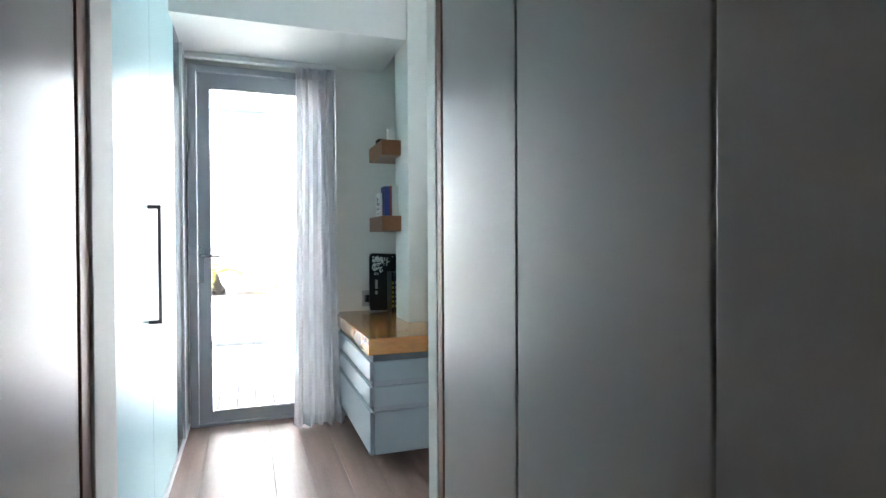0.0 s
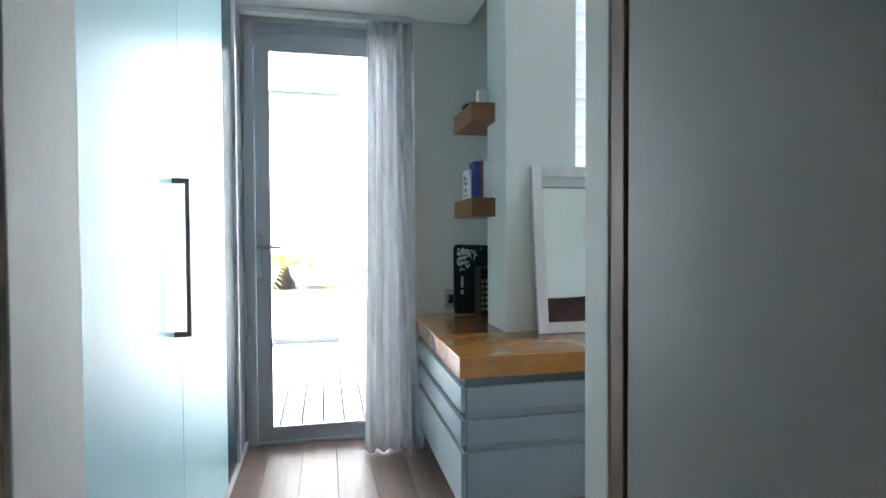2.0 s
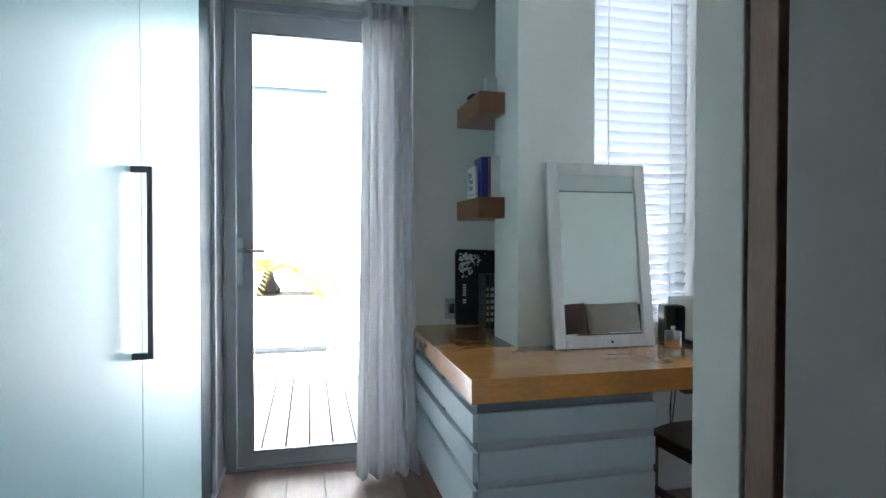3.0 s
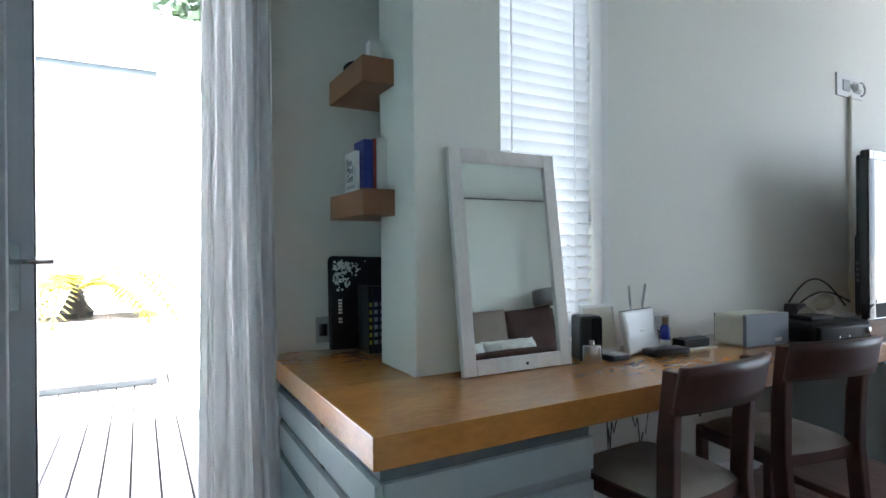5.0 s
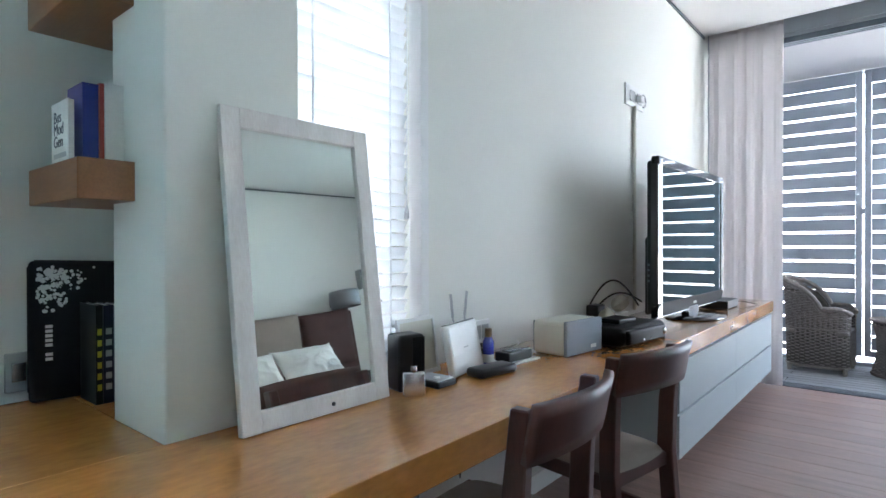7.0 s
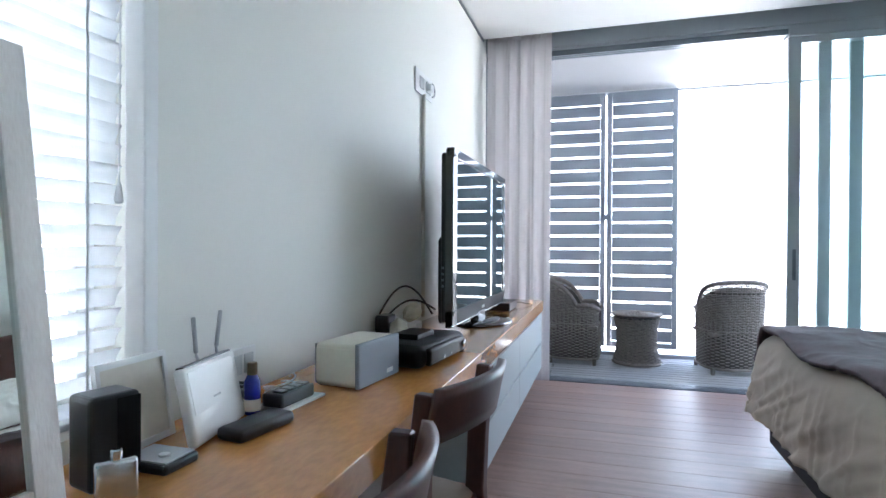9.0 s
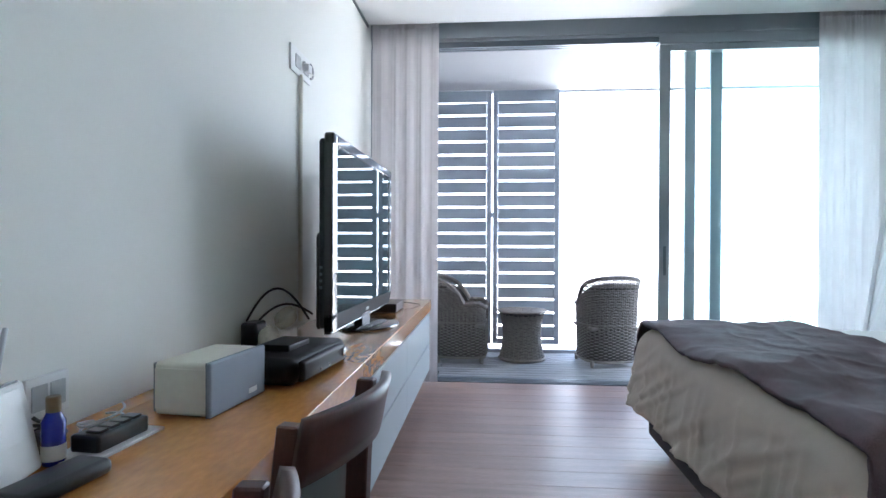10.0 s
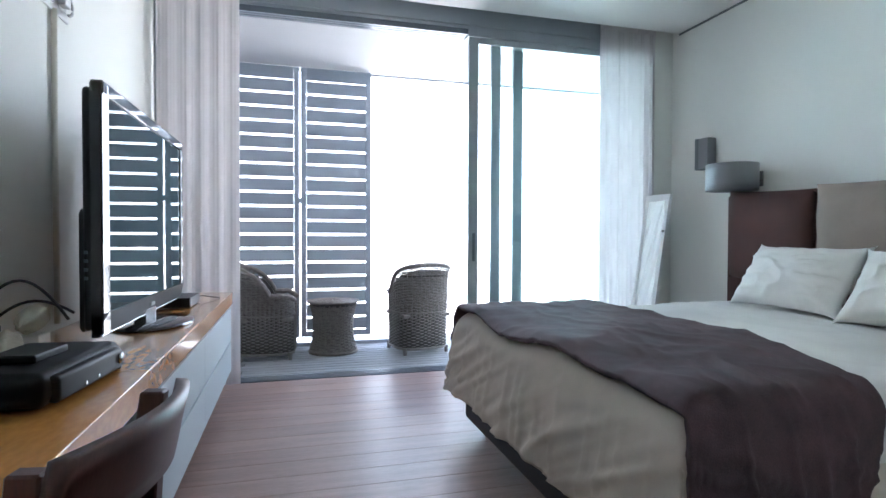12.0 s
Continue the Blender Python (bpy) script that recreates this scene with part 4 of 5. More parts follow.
def ridged_bag(at, size, turn, label):
    """Soft rounded pouch with raised seams running end to end."""
    g = thing("cream_pouch", at, label, "pouch", turn=turn)
    bm = bmesh.new()
    bmesh.ops.create_uvsphere(bm, u_segments=40, v_segments=20, radius=1)
    for v in bm.verts:
        a = math.atan2(v.co.y, v.co.x)
        v.co *= 1 + 0.045 * math.cos(6 * a) + 0.05 * noise.noise(v.co * 2 + Vector(at))
    bm.transform(Matrix.Diagonal((*size, 1)) @ Matrix.Rotation(radians(90), 4, "Y"))
    bm.transform(Matrix.Rotation(radians(-18), 4, "Y"))
    bm.transform(Matrix.Translation((0, 0, -min(v.co.z for v in bm.verts))))
    part("pouch", bm, CREAMD, g, local=True, smooth=True)
    return g


ridged_bag((3.40, 3.315, DESK_Z + 0.001), (0.085, 0.045, 0.05), 20, "cream ridged pouch lying behind the receiver")
pk = thing("white_carton", (3.50, 3.27, DESK_Z), "small white carton behind the receiver", "box")
part("carton", bx(3.46, 3.55, 3.25, 3.31, DESK_Z + 0.001, DESK_Z + 0.085, bevel=0.003), PAPER, pk)
part("flap", bx(3.462, 3.548, 3.252, 3.308, DESK_Z + 0.0855, DESK_Z + 0.088), PAPER, pk)
ridged_bag((3.505, 3.285, DESK_Z + 0.089), (0.065, 0.04, 0.042), -10, "cream ridged pouch lying on a white carton")
rm_ = thing("remote", (3.30, 3.0, DESK_Z), "thin black remote control lying beside the receiver", "remote control")
bm = bx(-0.07, 0.07, -0.02, 0.02, 0, 0.016, bevel=0.005)
bm.transform(Matrix.Translation((3.36, 3.02, DESK_Z + 0.001)) @ Matrix.Rotation(radians(25), 4, "Z"))
part("case", bm, BLACK, rm_)
dv = thing("disc_player", (4.95, 3.12, DESK_Z), "low black disc player at the console's end", "disc player")
part("case", bx(4.78, 5.10, 3.02, 3.22, DESK_Z + 0.004, DESK_Z + 0.06, bevel=0.006), BLACK, dv)
part("lead", tube(bmesh.new(), [(5.10, 3.05, 0.79), (5.2, 3.02, 0.785), (5.27, 2.95, 0.765), (5.30, 2.93, 0.76)], 0.004, 6), BLACK, dv, smooth=True)

so = thing("wall_socket", (4.2, NORTH, 2.2), "white wall outlet with a looped cable high on the wall", "socket")
part("plate", bx(4.035, 4.35, NORTH - 0.012, NORTH - 0.001, 2.13, 2.27, bevel=0.003), WHITEP, so)
for x in (4.10, 4.23):
    part("outlet", bx(x, x + 0.08, NORTH - 0.016, NORTH - 0.011, 2.165, 2.235, bevel=0.004), GREYPL, so)
part("plug", bx(4.21, 4.27, NORTH - 0.05, NORTH - 0.015, 2.17, 2.215, bevel=0.006), WHITEP, so)
lp = [(4.25 + 0.05 * math.sin(a), NORTH - 0.045, 2.16 - 0.04 * math.cos(a) + 0.02) for a in [math.pi * j / 10 for j in range(11)]]
part("loop", tube(bmesh.new(), lp, 0.006, 8), GREYPL, so, smooth=True)
tk = thing("cable_trunking", (4.17, NORTH, 0.8), "slim cream cable conduit running down the wall", "cable conduit")
part("conduit", tube(bmesh.new(), [(4.18, NORTH - 0.014, 2.14), (4.175, NORTH - 0.014, 1.6), (4.18, NORTH - 0.014, 0.78)], 0.012, 10), CREAMP, tk, smooth=True)

# ---- blind window ----
w1 = thing("window_1", (1.77, NORTH + 0.2, 0.8), "narrow window behind a white slatted blind", "window", kind="structure")
wf = bmesh.new()
for a in ((1.472, 1.52, 0.802, 2.948), (2.03, 2.078, 0.802, 2.948), (1.52, 2.03, 2.90, 2.948), (1.52, 2.03, 0.802, 0.85)):
    cube(wf, a[0], a[1], NORTH + 0.17, NORTH + 0.23, a[2], a[3], bevel=0.003)
part("window_frame", wf, TRIM, w1)
p_ = part("pane", bx(1.521, 2.029, NORTH + 0.197, NORTH + 0.203, 0.851, 2.899), GLASS, w1)
p_.visible_shadow = False
vb = thing("venetian_blind", (1.77, NORTH + 0.06, 0.8), "white venetian blind with tilted slats, lowered", "blind")
slat_m = None
n = 42
for i in range(n):
    z = 0.84 + i * (2.86 - 0.84) / (n - 1)
    if slat_m is None:
        bm = bmesh.new()
        sheet(bm, 1, 6, lambda u, v: (-0.277 + 0.554 * u, (v - 0.5) * 0.05, 0.004 * math.cos((v - 0.5) * 3.0)))
        bmesh.ops.solidify(bm, geom=bm.faces[:], thickness=0.0016)
        bm.transform(Matrix.Rotation(radians(-63), 4, "X"))
        slat_m = mesh_of("slat", bm, BLIND)
    o = new("slat", slat_m)
    o.parent = vb
    o.matrix_basis = pose(1.772 - 1.77, 0, z - 0.8)
part("headrail", bx(1.49, 2.055, NORTH + 0.035, NORTH + 0.085, 2.88, 2.94, bevel=0.004), BLIND, vb)
part("bottom_rail", bx(1.495, 2.05, NORTH + 0.042, NORTH + 0.078, 0.803, 0.82, bevel=0.004), BLIND, vb)
for x in (1.60, 1.94):
    part("ladder_tape", bx(x, x + 0.006, NORTH + 0.034, NORTH + 0.0355, 0.82, 2.88), BLIND, vb)
part("cord", tube(bmesh.new(), [(2.02, NORTH + 0.028, 2.88), (2.022, NORTH + 0.026, 1.9), (2.02, NORTH + 0.028, 1.36)], 0.0022, 6), BLIND, vb)
part("tassel", lathe(bmesh.new(), [(0.004, 1.36), (0.009, 1.33), (0.010, 1.315), (0.006, 1.31)], 2.02, NORTH + 0.028, 10), BLIND, vb)

# ---- sliding glass wall ----
w2 = thing("window_2", (EAST, 1.2, 0), "grey aluminium sliding glass wall, half slid open to the balcony", "window", kind="structure")
hdm = bmesh.new()
cube(hdm, 6.04, 6.06, SOUTH, NORTH, 3.02, 3.198)
cube(hdm, 6.06, 6.20, SOUTH, NORTH, 2.995, 3.198)
part("head_frame", hdm, ALU, w2)
for k in range(3):
    part("head_track", bx(6.065 + 0.045 * k, 6.095 + 0.045 * k, 0.97, NORTH - 0.002, 2.945, 2.994, bevel=0.002), ALUD, w2)
part("head_rail", bx(6.055, 6.19, SOUTH + 0.002, 0.968, 2.93, 2.994, bevel=0.003), ALU, w2)
part("sill", bx(6.035, 6.21, SOUTH, NORTH, -0.03, 0.004, bevel=0.002), ALUD, w2)
for k in range(3):
    part("sill_track", bx(6.065 + 0.045 * k, 6.075 + 0.045 * k, SOUTH + 0.002, NORTH - 0.002, 0.004, 0.012), ALU, w2)
part("jamb", bx(6.04, 6.2, NORTH - 0.05, NORTH - 0.002, 0.005, 2.94, bevel=0.002), ALU, w2)
part("jamb", bx(6.04, 6.2, -0.848, -0.80, 0.013, 2.928, bevel=0.002), ALU, w2)
for k, (a, b) in enumerate(((0.875, 0.965), (0.648, 0.737), (0.412, 0.506))):
    x = 6.06 + 0.045 * k
    lf = thing("sliding_panel", (x, a, 0.013), "tall sliding glass panel in a grey metal frame, slid aside", "sliding panel", kind="structure")
    part("stile", bx(x, x + 0.038, a, b, 0.013, 2.925, bevel=0.004), ALU, lf)
    part("rail", bx(x, x + 0.038, -0.795, a - 0.001, 0.013, 0.09, bevel=0.003), ALU, lf)
    part("rail", bx(x, x + 0.038, -0.795, a - 0.001, 2.87, 2.925, bevel=0.003), ALU, lf)
    p_ = part("pane", bx(x + 0.016, x + 0.022, -0.795, a - 0.002, 0.091, 2.869), GLASSG, lf)
    p_.visible_shadow = False
    if k == 0:
        part("pull", bx(x - 0.008, x, a + 0.03, a + 0.055, 0.95, 1.2, bevel=0.003), ALUD, lf)
curtain("curtain", 5.968, 2.86, 3.45, 0.012, 3.19, "y", 5, 0.017, SHEER, "sheer white curtain gathered beside the console", seed=9)
curtain("curtain", 5.968, -0.88, -0.29, 0.012, 3.19, "y", 5, 0.020, SHEER, "sheer white curtain gathered at the bed side", seed=14)

# ---- bed ----
BX0, BX1, BY0, BY1, BZ = 2.62, 4.66, -0.74, 1.50, 0.70
bed = thing("bed", (3.63, 0.4, 0), "wide bed on a dark upholstered base", "bed")
part("base", bx(BX0 + 0.08, BX1 - 0.10, BY0, BY1 - 0.03, 0.085, 0.30, bevel=0.015), BEDBASE, bed)
for x in (BX0 + 0.2, BX1 - 0.22):
    for y in (BY0 + 0.15, BY1 - 0.14):
        part("leg", lathe(bmesh.new(), [(0.026, 0.0), (0.035, 0.084)], x, y, 14), BEDBASE, bed)
part("mattress", bx(BX0 + 0.05, BX1 - 0.05, BY0, BY1 - 0.04, 0.301, 0.63, bevel=0.05, seg=3), SHEET, bed)


def over(a, lo, hi, r):
    """Position along a bed axis and drop, for cloth laid over an edge with radius r; a may run past lo and hi."""
    q = r * math.pi / 2
    for edge, s in ((lo, -1), (hi, 1)):
        d = (a - (edge - s * r)) * s
        if d > 0:
            if d < q:
                return edge - s * r + s * r * math.sin(d / r), r * (1 - math.cos(d / r))
            return edge + s * 0.02 * min((d - q) / 0.3, 1), r + d - q
    return a, 0.0


def cloth(x, y, lift, fold, low):
    px, dx = over(x, BX0, BX1, 0.10)
    py, dy = over(y, BY0, BY1, 0.10)
    n1 = noise.noise(Vector((x * 2.2, y * 2.2, 3.1)))
    n2 = noise.noise(Vector((x * 7, y * 7, 8.7)))
    n3 = (1 - abs(noise.noise(Vector((x * 3.1 + 1.3 * y, y * 5.2 - x, 2.2))))) ** 6
    hang = min(max(dx, dy) / 0.3, 1)
    z = max(BZ + lift + 0.022 * n1 * (1 - hang) + 0.007 * n2 * (1 - hang) + 0.010 * n3 * (1 - hang) - max(dx, dy) - 0.35 * min(dx, dy), low + 0.02 * n1)
    q = x - y
    diag = lambda f, k, o, p: (1 - abs(noise.noise(Vector((q * f + k * z, 1.1 * z - 0.9 * q + o, o))))) ** p
    crease = fold * hang * (0.5 * noise.noise(Vector((x * 4 + z, y * 4, z * 2))) + 0.45 * diag(5.0, 6.0, 0.4, 6) + 0.32 * diag(8.0, -7.0, 3.7, 7) + 0.2 * diag(13.0, 9.0, 6.1, 6) + 0.04 * noise.noise(Vector((x * 26, y * 26, z * 14))))
    sx = 0 if dx == 0 else (-1 if x < 3.6 else 1)
    sy = 0 if dy == 0 else (-1 if y < 0.5 else 1)
    k = lift if hang > 0 else 0
    return (px + sx * (crease + k), py + sy * (crease + k), z)


dv_ = thing("duvet", (3.63, 0.5, 0.3), "crumpled cream duvet hanging over the bed's foot", "duvet")
bm = bmesh.new()
sheet(bm, 190, 170, lambda u, v: cloth(BX0 - 0.44 + u * (BX1 - BX0 + 0.88), BY0 + 0.02 + v * (BY1 - BY0 + 0.40), 0.0, 0.05, 0.22))
solid(part("cover", bm, CREAM, dv_, smooth=True), 0.012)
sh_ = thing("bed_sheet", (3.63, 0.1, 0.68), "smooth white top sheet folded over the duvet", "sheet")
bm = bmesh.new()
sheet(bm, 80, 60, lambda u, v: cloth(BX0 - 0.15 + u * (BX1 - BX0 + 0.30), BY0 + 0.03 + v * 1.61, 0.016, 0.02, 0.22))
solid(part("linen", bm, SHEET, sh_, smooth=True), 0.010)
th = thing("throw", (3.5, 0.9, 0.7), "dark plum-brown blanket spread across the foot of the bed", "blanket")
bm = bmesh.new()


def throw_pt(u, v):
    x = BX0 - 0.40 + u * (BX1 - BX0 + 0.58)
    near = max(0, (3.4 - x))
    y0 = 0.57 + 0.34 * near + 0.03 * math.sin(3 * x)
    y1 = BY1 - 0.03 + 0.10 * math.sin(2.1 * x + 0.6) * 0.4 - 0.05 * math.exp(-((x - 3.3) / 0.5) ** 2) + 0.12 * max(0, 2.9 - x) + 0.06 * max(0, x - 4.3)
    p = Vector(cloth(x, y0 + v * (y1 - y0), 0.036, 0.04, 0.3))
    p.z += 0.009 * (1 - abs(noise.noise(Vector((x * 1.7 + v * 2, v * 4 - x, 1.0))))) ** 3 + 0.002 * noise.noise(Vector((x * 18, v * 18, 2.0)))
    return p


sheet(bm, 170, 110, throw_pt)
solid(part("blanket", bm, THROW, th, smooth=True), 0.024)

hbd = thing("headboard", (3.75, -0.95, 0), "upholstered headboard of brown and beige linen pads", "headboard")
part("panel", bx(2.70, 5.11, SOUTH + 0.004, -0.93, 0.1, 1.50, bevel=0.01), BROWNF, hbd)
for k, mt_ in enumerate((BROWNF, BEIGEF, BROWNF)):
    x1 = 5.03 - 0.745 * k
    bm = bmesh.new()

    def cushion(u, v, s):
        a, b = 2 * u - 1, 2 * v - 1
        puff = 0.085 * (max(1 - abs(a) ** 3.5, 0) * max(1 - abs(b) ** 3.5, 0)) ** 0.5
        w = 0.012 * noise.noise(Vector((u * 4 + k * 7, v * 4, s)))
        return (x1 - 0.372 + a * 0.37 * (1 - 0.03 * (1 - b * b)), -0.875 + s * (puff + w), 1.175 + b * 0.34 * (1 - 0.03 * (1 - a * a)) + 0.02 * a * (1 if k == 0 else 0.3))
    sheet(bm, 24, 24, lambda u, v: cushion(u, v, 1))
    sheet(bm, 24, 24, lambda u, v: cushion(u, v, -0.6))
    bmesh.ops.remove_doubles(bm, verts=bm.verts[:], dist=0.0015)
    part("pad", bm, mt_, hbd, "brown linen pad" if mt_ is BROWNF else "beige linen pad", smooth=True)


def pillow(at, w, h, t, tilt, turn, label, mat_=SHEET, seed=0):
    p = thing("pillow", at, label, "pillow", group="pillows on the bed")
    bm = bmesh.new()

    def f(u, v, s):
        a, b = 2 * u - 1, 2 * v - 1
        puff = t * (max(1 - abs(a) ** 3, 0) * max(1 - abs(b) ** 3, 0)) ** 0.6
        n_ = 0.02 * noise.noise(Vector((u * 4 + seed, v * 3, s + seed))) + 0.020 * (1 - abs(noise.noise(Vector((u * 3 + v * 2.5, v * 4 - u * 2 + seed, s))))) ** 6 + 0.006 * noise.noise(Vector((u * 16, v * 12 + seed, s)))
        edge = (1 - a * a) * (1 - b * b)
        return Vector((a * w * (1 - 0.07 * (1 - b * b) + 0.05 * b ** 4), s * (puff + n_ * min(1, edge * 4)), b * h * (1 - 0.10 * (1 - a * a) + 0.09 * a ** 8) + 0.02 * n_))
    for s in (1, -1):
        sheet(bm, 56, 40, lambda u, v: f(u, v, s))
    bmesh.ops.remove_doubles(bm, verts=bm.verts[:], dist=0.001)
    bm.transform(Matrix.Rotation(radians(turn), 4, "Z") @ Matrix.Rotation(radians(tilt), 4, "X"))
    part("cushion", bm, mat_, p, local=True, smooth=True)
    return p


pillow((4.03, -0.42, 0.925), 0.385, 0.215, 0.115, 32, -4, "creased white pillow propped against the headboard pads", seed=5)
pillow((3.24, -0.38, 0.915), 0.385, 0.22, 0.12, 36, 5, "creased white pillow overlapping its neighbour", seed=11)

tl = thing("bedside_lamp", (4.95, SOUTH, 1.63), "wall-mounted bedside lamp with a grey metallic drum shade, unlit", "lamp")
bm = bmesh.new()
sheet(bm, 56, 4, lambda u, v: (4.965 + 0.185 * math.cos(2 * math.pi * u), -0.83 + 0.185 * math.sin(2 * math.pi * u), 1.53 + 0.205 * v))
bmesh.ops.remove_doubles(bm, verts=bm.verts[:], dist=0.0005)
solid(part("shade", bm, SHADE, tl, "grey metallic drum shade", smooth=True), 0.004)
part("wall_plate", bx(4.91, 4.99, SOUTH + 0.001, SOUTH + 0.014, 1.57, 1.69, bevel=0.003), STEEL, tl)
part("arm", tube(bmesh.new(), [(4.965, SOUTH + 0.012, 1.62), (4.965, -0.83, 1.62)], 0.008, 8), STEEL, tl, smooth=True)
part("spider", tube(bmesh.new(), [(4.783, -0.83, 1.62), (5.147, -0.83, 1.62)], 0.003, 6), STEEL, tl)
wl = thing("wall_light", (5.5, SOUTH, 1.9), "square grey metal box light on the wall, unlit", "wall light")
bm = bmesh.new()
cube(bm, 5.42, 5.426, SOUTH + 0.001, SOUTH + 0.09, 1.77, 2.035)
cube(bm, 5.426, 5.534, SOUTH + 0.084, SOUTH + 0.09, 1.77, 2.035)
part("housing", bm, SHADE, wl)
# Dark strip added for the box's shaded left face.
part("side_shade", bx(5.534, 5.572, SOUTH + 0.001, SOUTH + 0.094, 1.765, 2.04, bevel=0.003), GREYDARK, wl, "dark strip for the box's shaded side")
part("bracket", bx(5.4265, 5.5335, SOUTH + 0.001, SOUTH + 0.02, 1.80, 1.97), STEEL, wl)

m2 = thing("floor_mirror", (5.6, -0.7, 0), "tall narrow white-framed mirror leaning on the wall", "mirror")
mm = Matrix.Translation((5.60, -0.545, 0.003)) @ Matrix.Rotation(radians(8.5), 4, "X")
for nm, a in (("frame_side", (0, 0.05, 0, 1.57)), ("frame_side", (0.285, 0.335, 0, 1.57)), ("frame_rail", (0.0505, 0.2845, 1.51, 1.57)), ("frame_rail", (0.0505, 0.2845, 0, 0.06))):
    bm = bx(a[0], a[1], -0.014, 0.014, a[2], a[3], bevel=0.003)
    bm.transform(mm)
    part(nm, bm, TRIM, m2)
bm = bx(0.046, 0.289, -0.008, 0.008, 0.055, 1.515)
bm.transform(mm)
part("mirror_glass", bm, MIRROR, m2)
bm = bx(0.006, 0.026, 0.014, 0.03, 1.22, 1.24, bevel=0.003)
bm.transform(mm)
part("hook", bm, HANDLE, m2)

# ---- balcony ----
struct("balcony_slab", bx(6.21, 7.95, -3.0, 4.6, -0.4, -0.05), GAP, "dark structure under the balcony boards", "slab")
struct("balcony_ceiling", bx(6.3, 7.75, -3.0, 4.6, 2.985, 3.3), BALCEIL, "flat white ceiling over the balcony, dimmed in colour", "ceiling")
struct("balcony_wall", bx(6.3, 7.9, 3.5, 3.7, -0.4, 2.984), RENDERW, "white rendered side wall of the balcony", "wall")
bw = bmesh.new()
cube(bw, 6.21, 6.3, NORTH + 0.02, 4.6, -0.05, 3.3)
cube(bw, 6.21, 6.3, -3.0, SOUTH, -0.05, 3.3)
cube(bw, 6.21, 6.299, SOUTH, NORTH + 0.02, 3.1, 3.3)
struct("facade_wall", bw, RENDERW, "white rendered outer wall beside the glass", "wall")


def louvre(y0, y1):
    s = thing("shutter", (7.56, y0, 0.08), "blue-grey slatted sliding shutter with wide fixed louvres", "shutter", group="balcony shutters")
    X0, X1, Z0, Z1 = 7.54, 7.58, 0.075, 2.975
    part("stile", bx(X0, X1, y0, y0 + 0.055, Z0, Z1, bevel=0.003), SHUTTER, s)
    part("stile", bx(X0, X1, y1 - 0.055, y1, Z0, Z1, bevel=0.003), SHUTTER, s)
    part("rail", bx(X0, X1, y0 + 0.056, y1 - 0.056, Z0, Z0 + 0.06, bevel=0.003), SHUTTER, s)
    part("rail", bx(X0, X1, y0 + 0.056, y1 - 0.056, Z1 - 0.13, Z1, bevel=0.003), SHUTTER, s)
    nl = 18
    pitch = (Z1 - 0.13 - Z0 - 0.06) / nl
    bm = bx(-0.012, 0.012, 0, y1 - y0 - 0.114, 0.0125, pitch - 0.0125, bevel=0.003)
    me = mesh_of("slat", bm, SHUTTER)
    for i in range(nl):
        o = new("slat", me)
        o.parent = s
        o.matrix_basis = pose(0, 0.057, Z0 + 0.06 + i * pitch - 0.08)
    return s


louvre(1.62, 2.372)
louvre(2.39, 3.14)
part("latch", bx(7.525, 7.54, 2.365, 2.397, 1.52, 1.58, bevel=0.003), SHUTTER, louvre(3.18, 3.48))
struct("shutter_track", bx(7.63, 7.69, -3.0, 3.49, 2.966, 2.984), ALU, "slim ceiling track over the shutters", "track")
struct("shutter_sill", bx(7.52, 7.60, 1.0, 3.49, -0.018, 0.02), ALU, "low floor track under the shutters", "track")


def weave(bm, outline, radius, z0, top, rows, thick=0.0065, closed=False):
    """Wicker: stakes and rows of cane that pass in front of and behind them in turn."""
    n_ = len(outline)
    for i in range(0, n_, 2):
        x, y = outline[i]
        zt = top(i / (n_ - 1))
        tube(bm, [(x * radius(z), y * radius(z), z) for z in [z0 + (zt - z0) * k / 5 for k in range(6)]], 0.005, 4)
    for r in range(rows):
        z = z0 + 0.012 + r * (0.9 - z0) / rows
        run = []
        for i in range(n_):
            x, y = outline[i]
            l = math.hypot(x, y) or 1
            o = 0.005 * (1 if (i // 2 + r) % 2 else -1)
            if z <= top(i / (n_ - 1)) - 0.012 and not (top(i / (n_ - 1)) > 0.7 and 0.78 < z < 0.80):
                k = radius(z)
                run.append((x * k + o * x / l, y * k + o * y / l, z + 0.002 * math.sin(i * 1.7 + r)))
            else:
                if len(run) > 2:
                    tube(bm, run, thick, 4)
                run = []
        if len(run) > 2:
            tube(bm, run, thick, 4, closed=closed and len(run) == n_)
    return bm


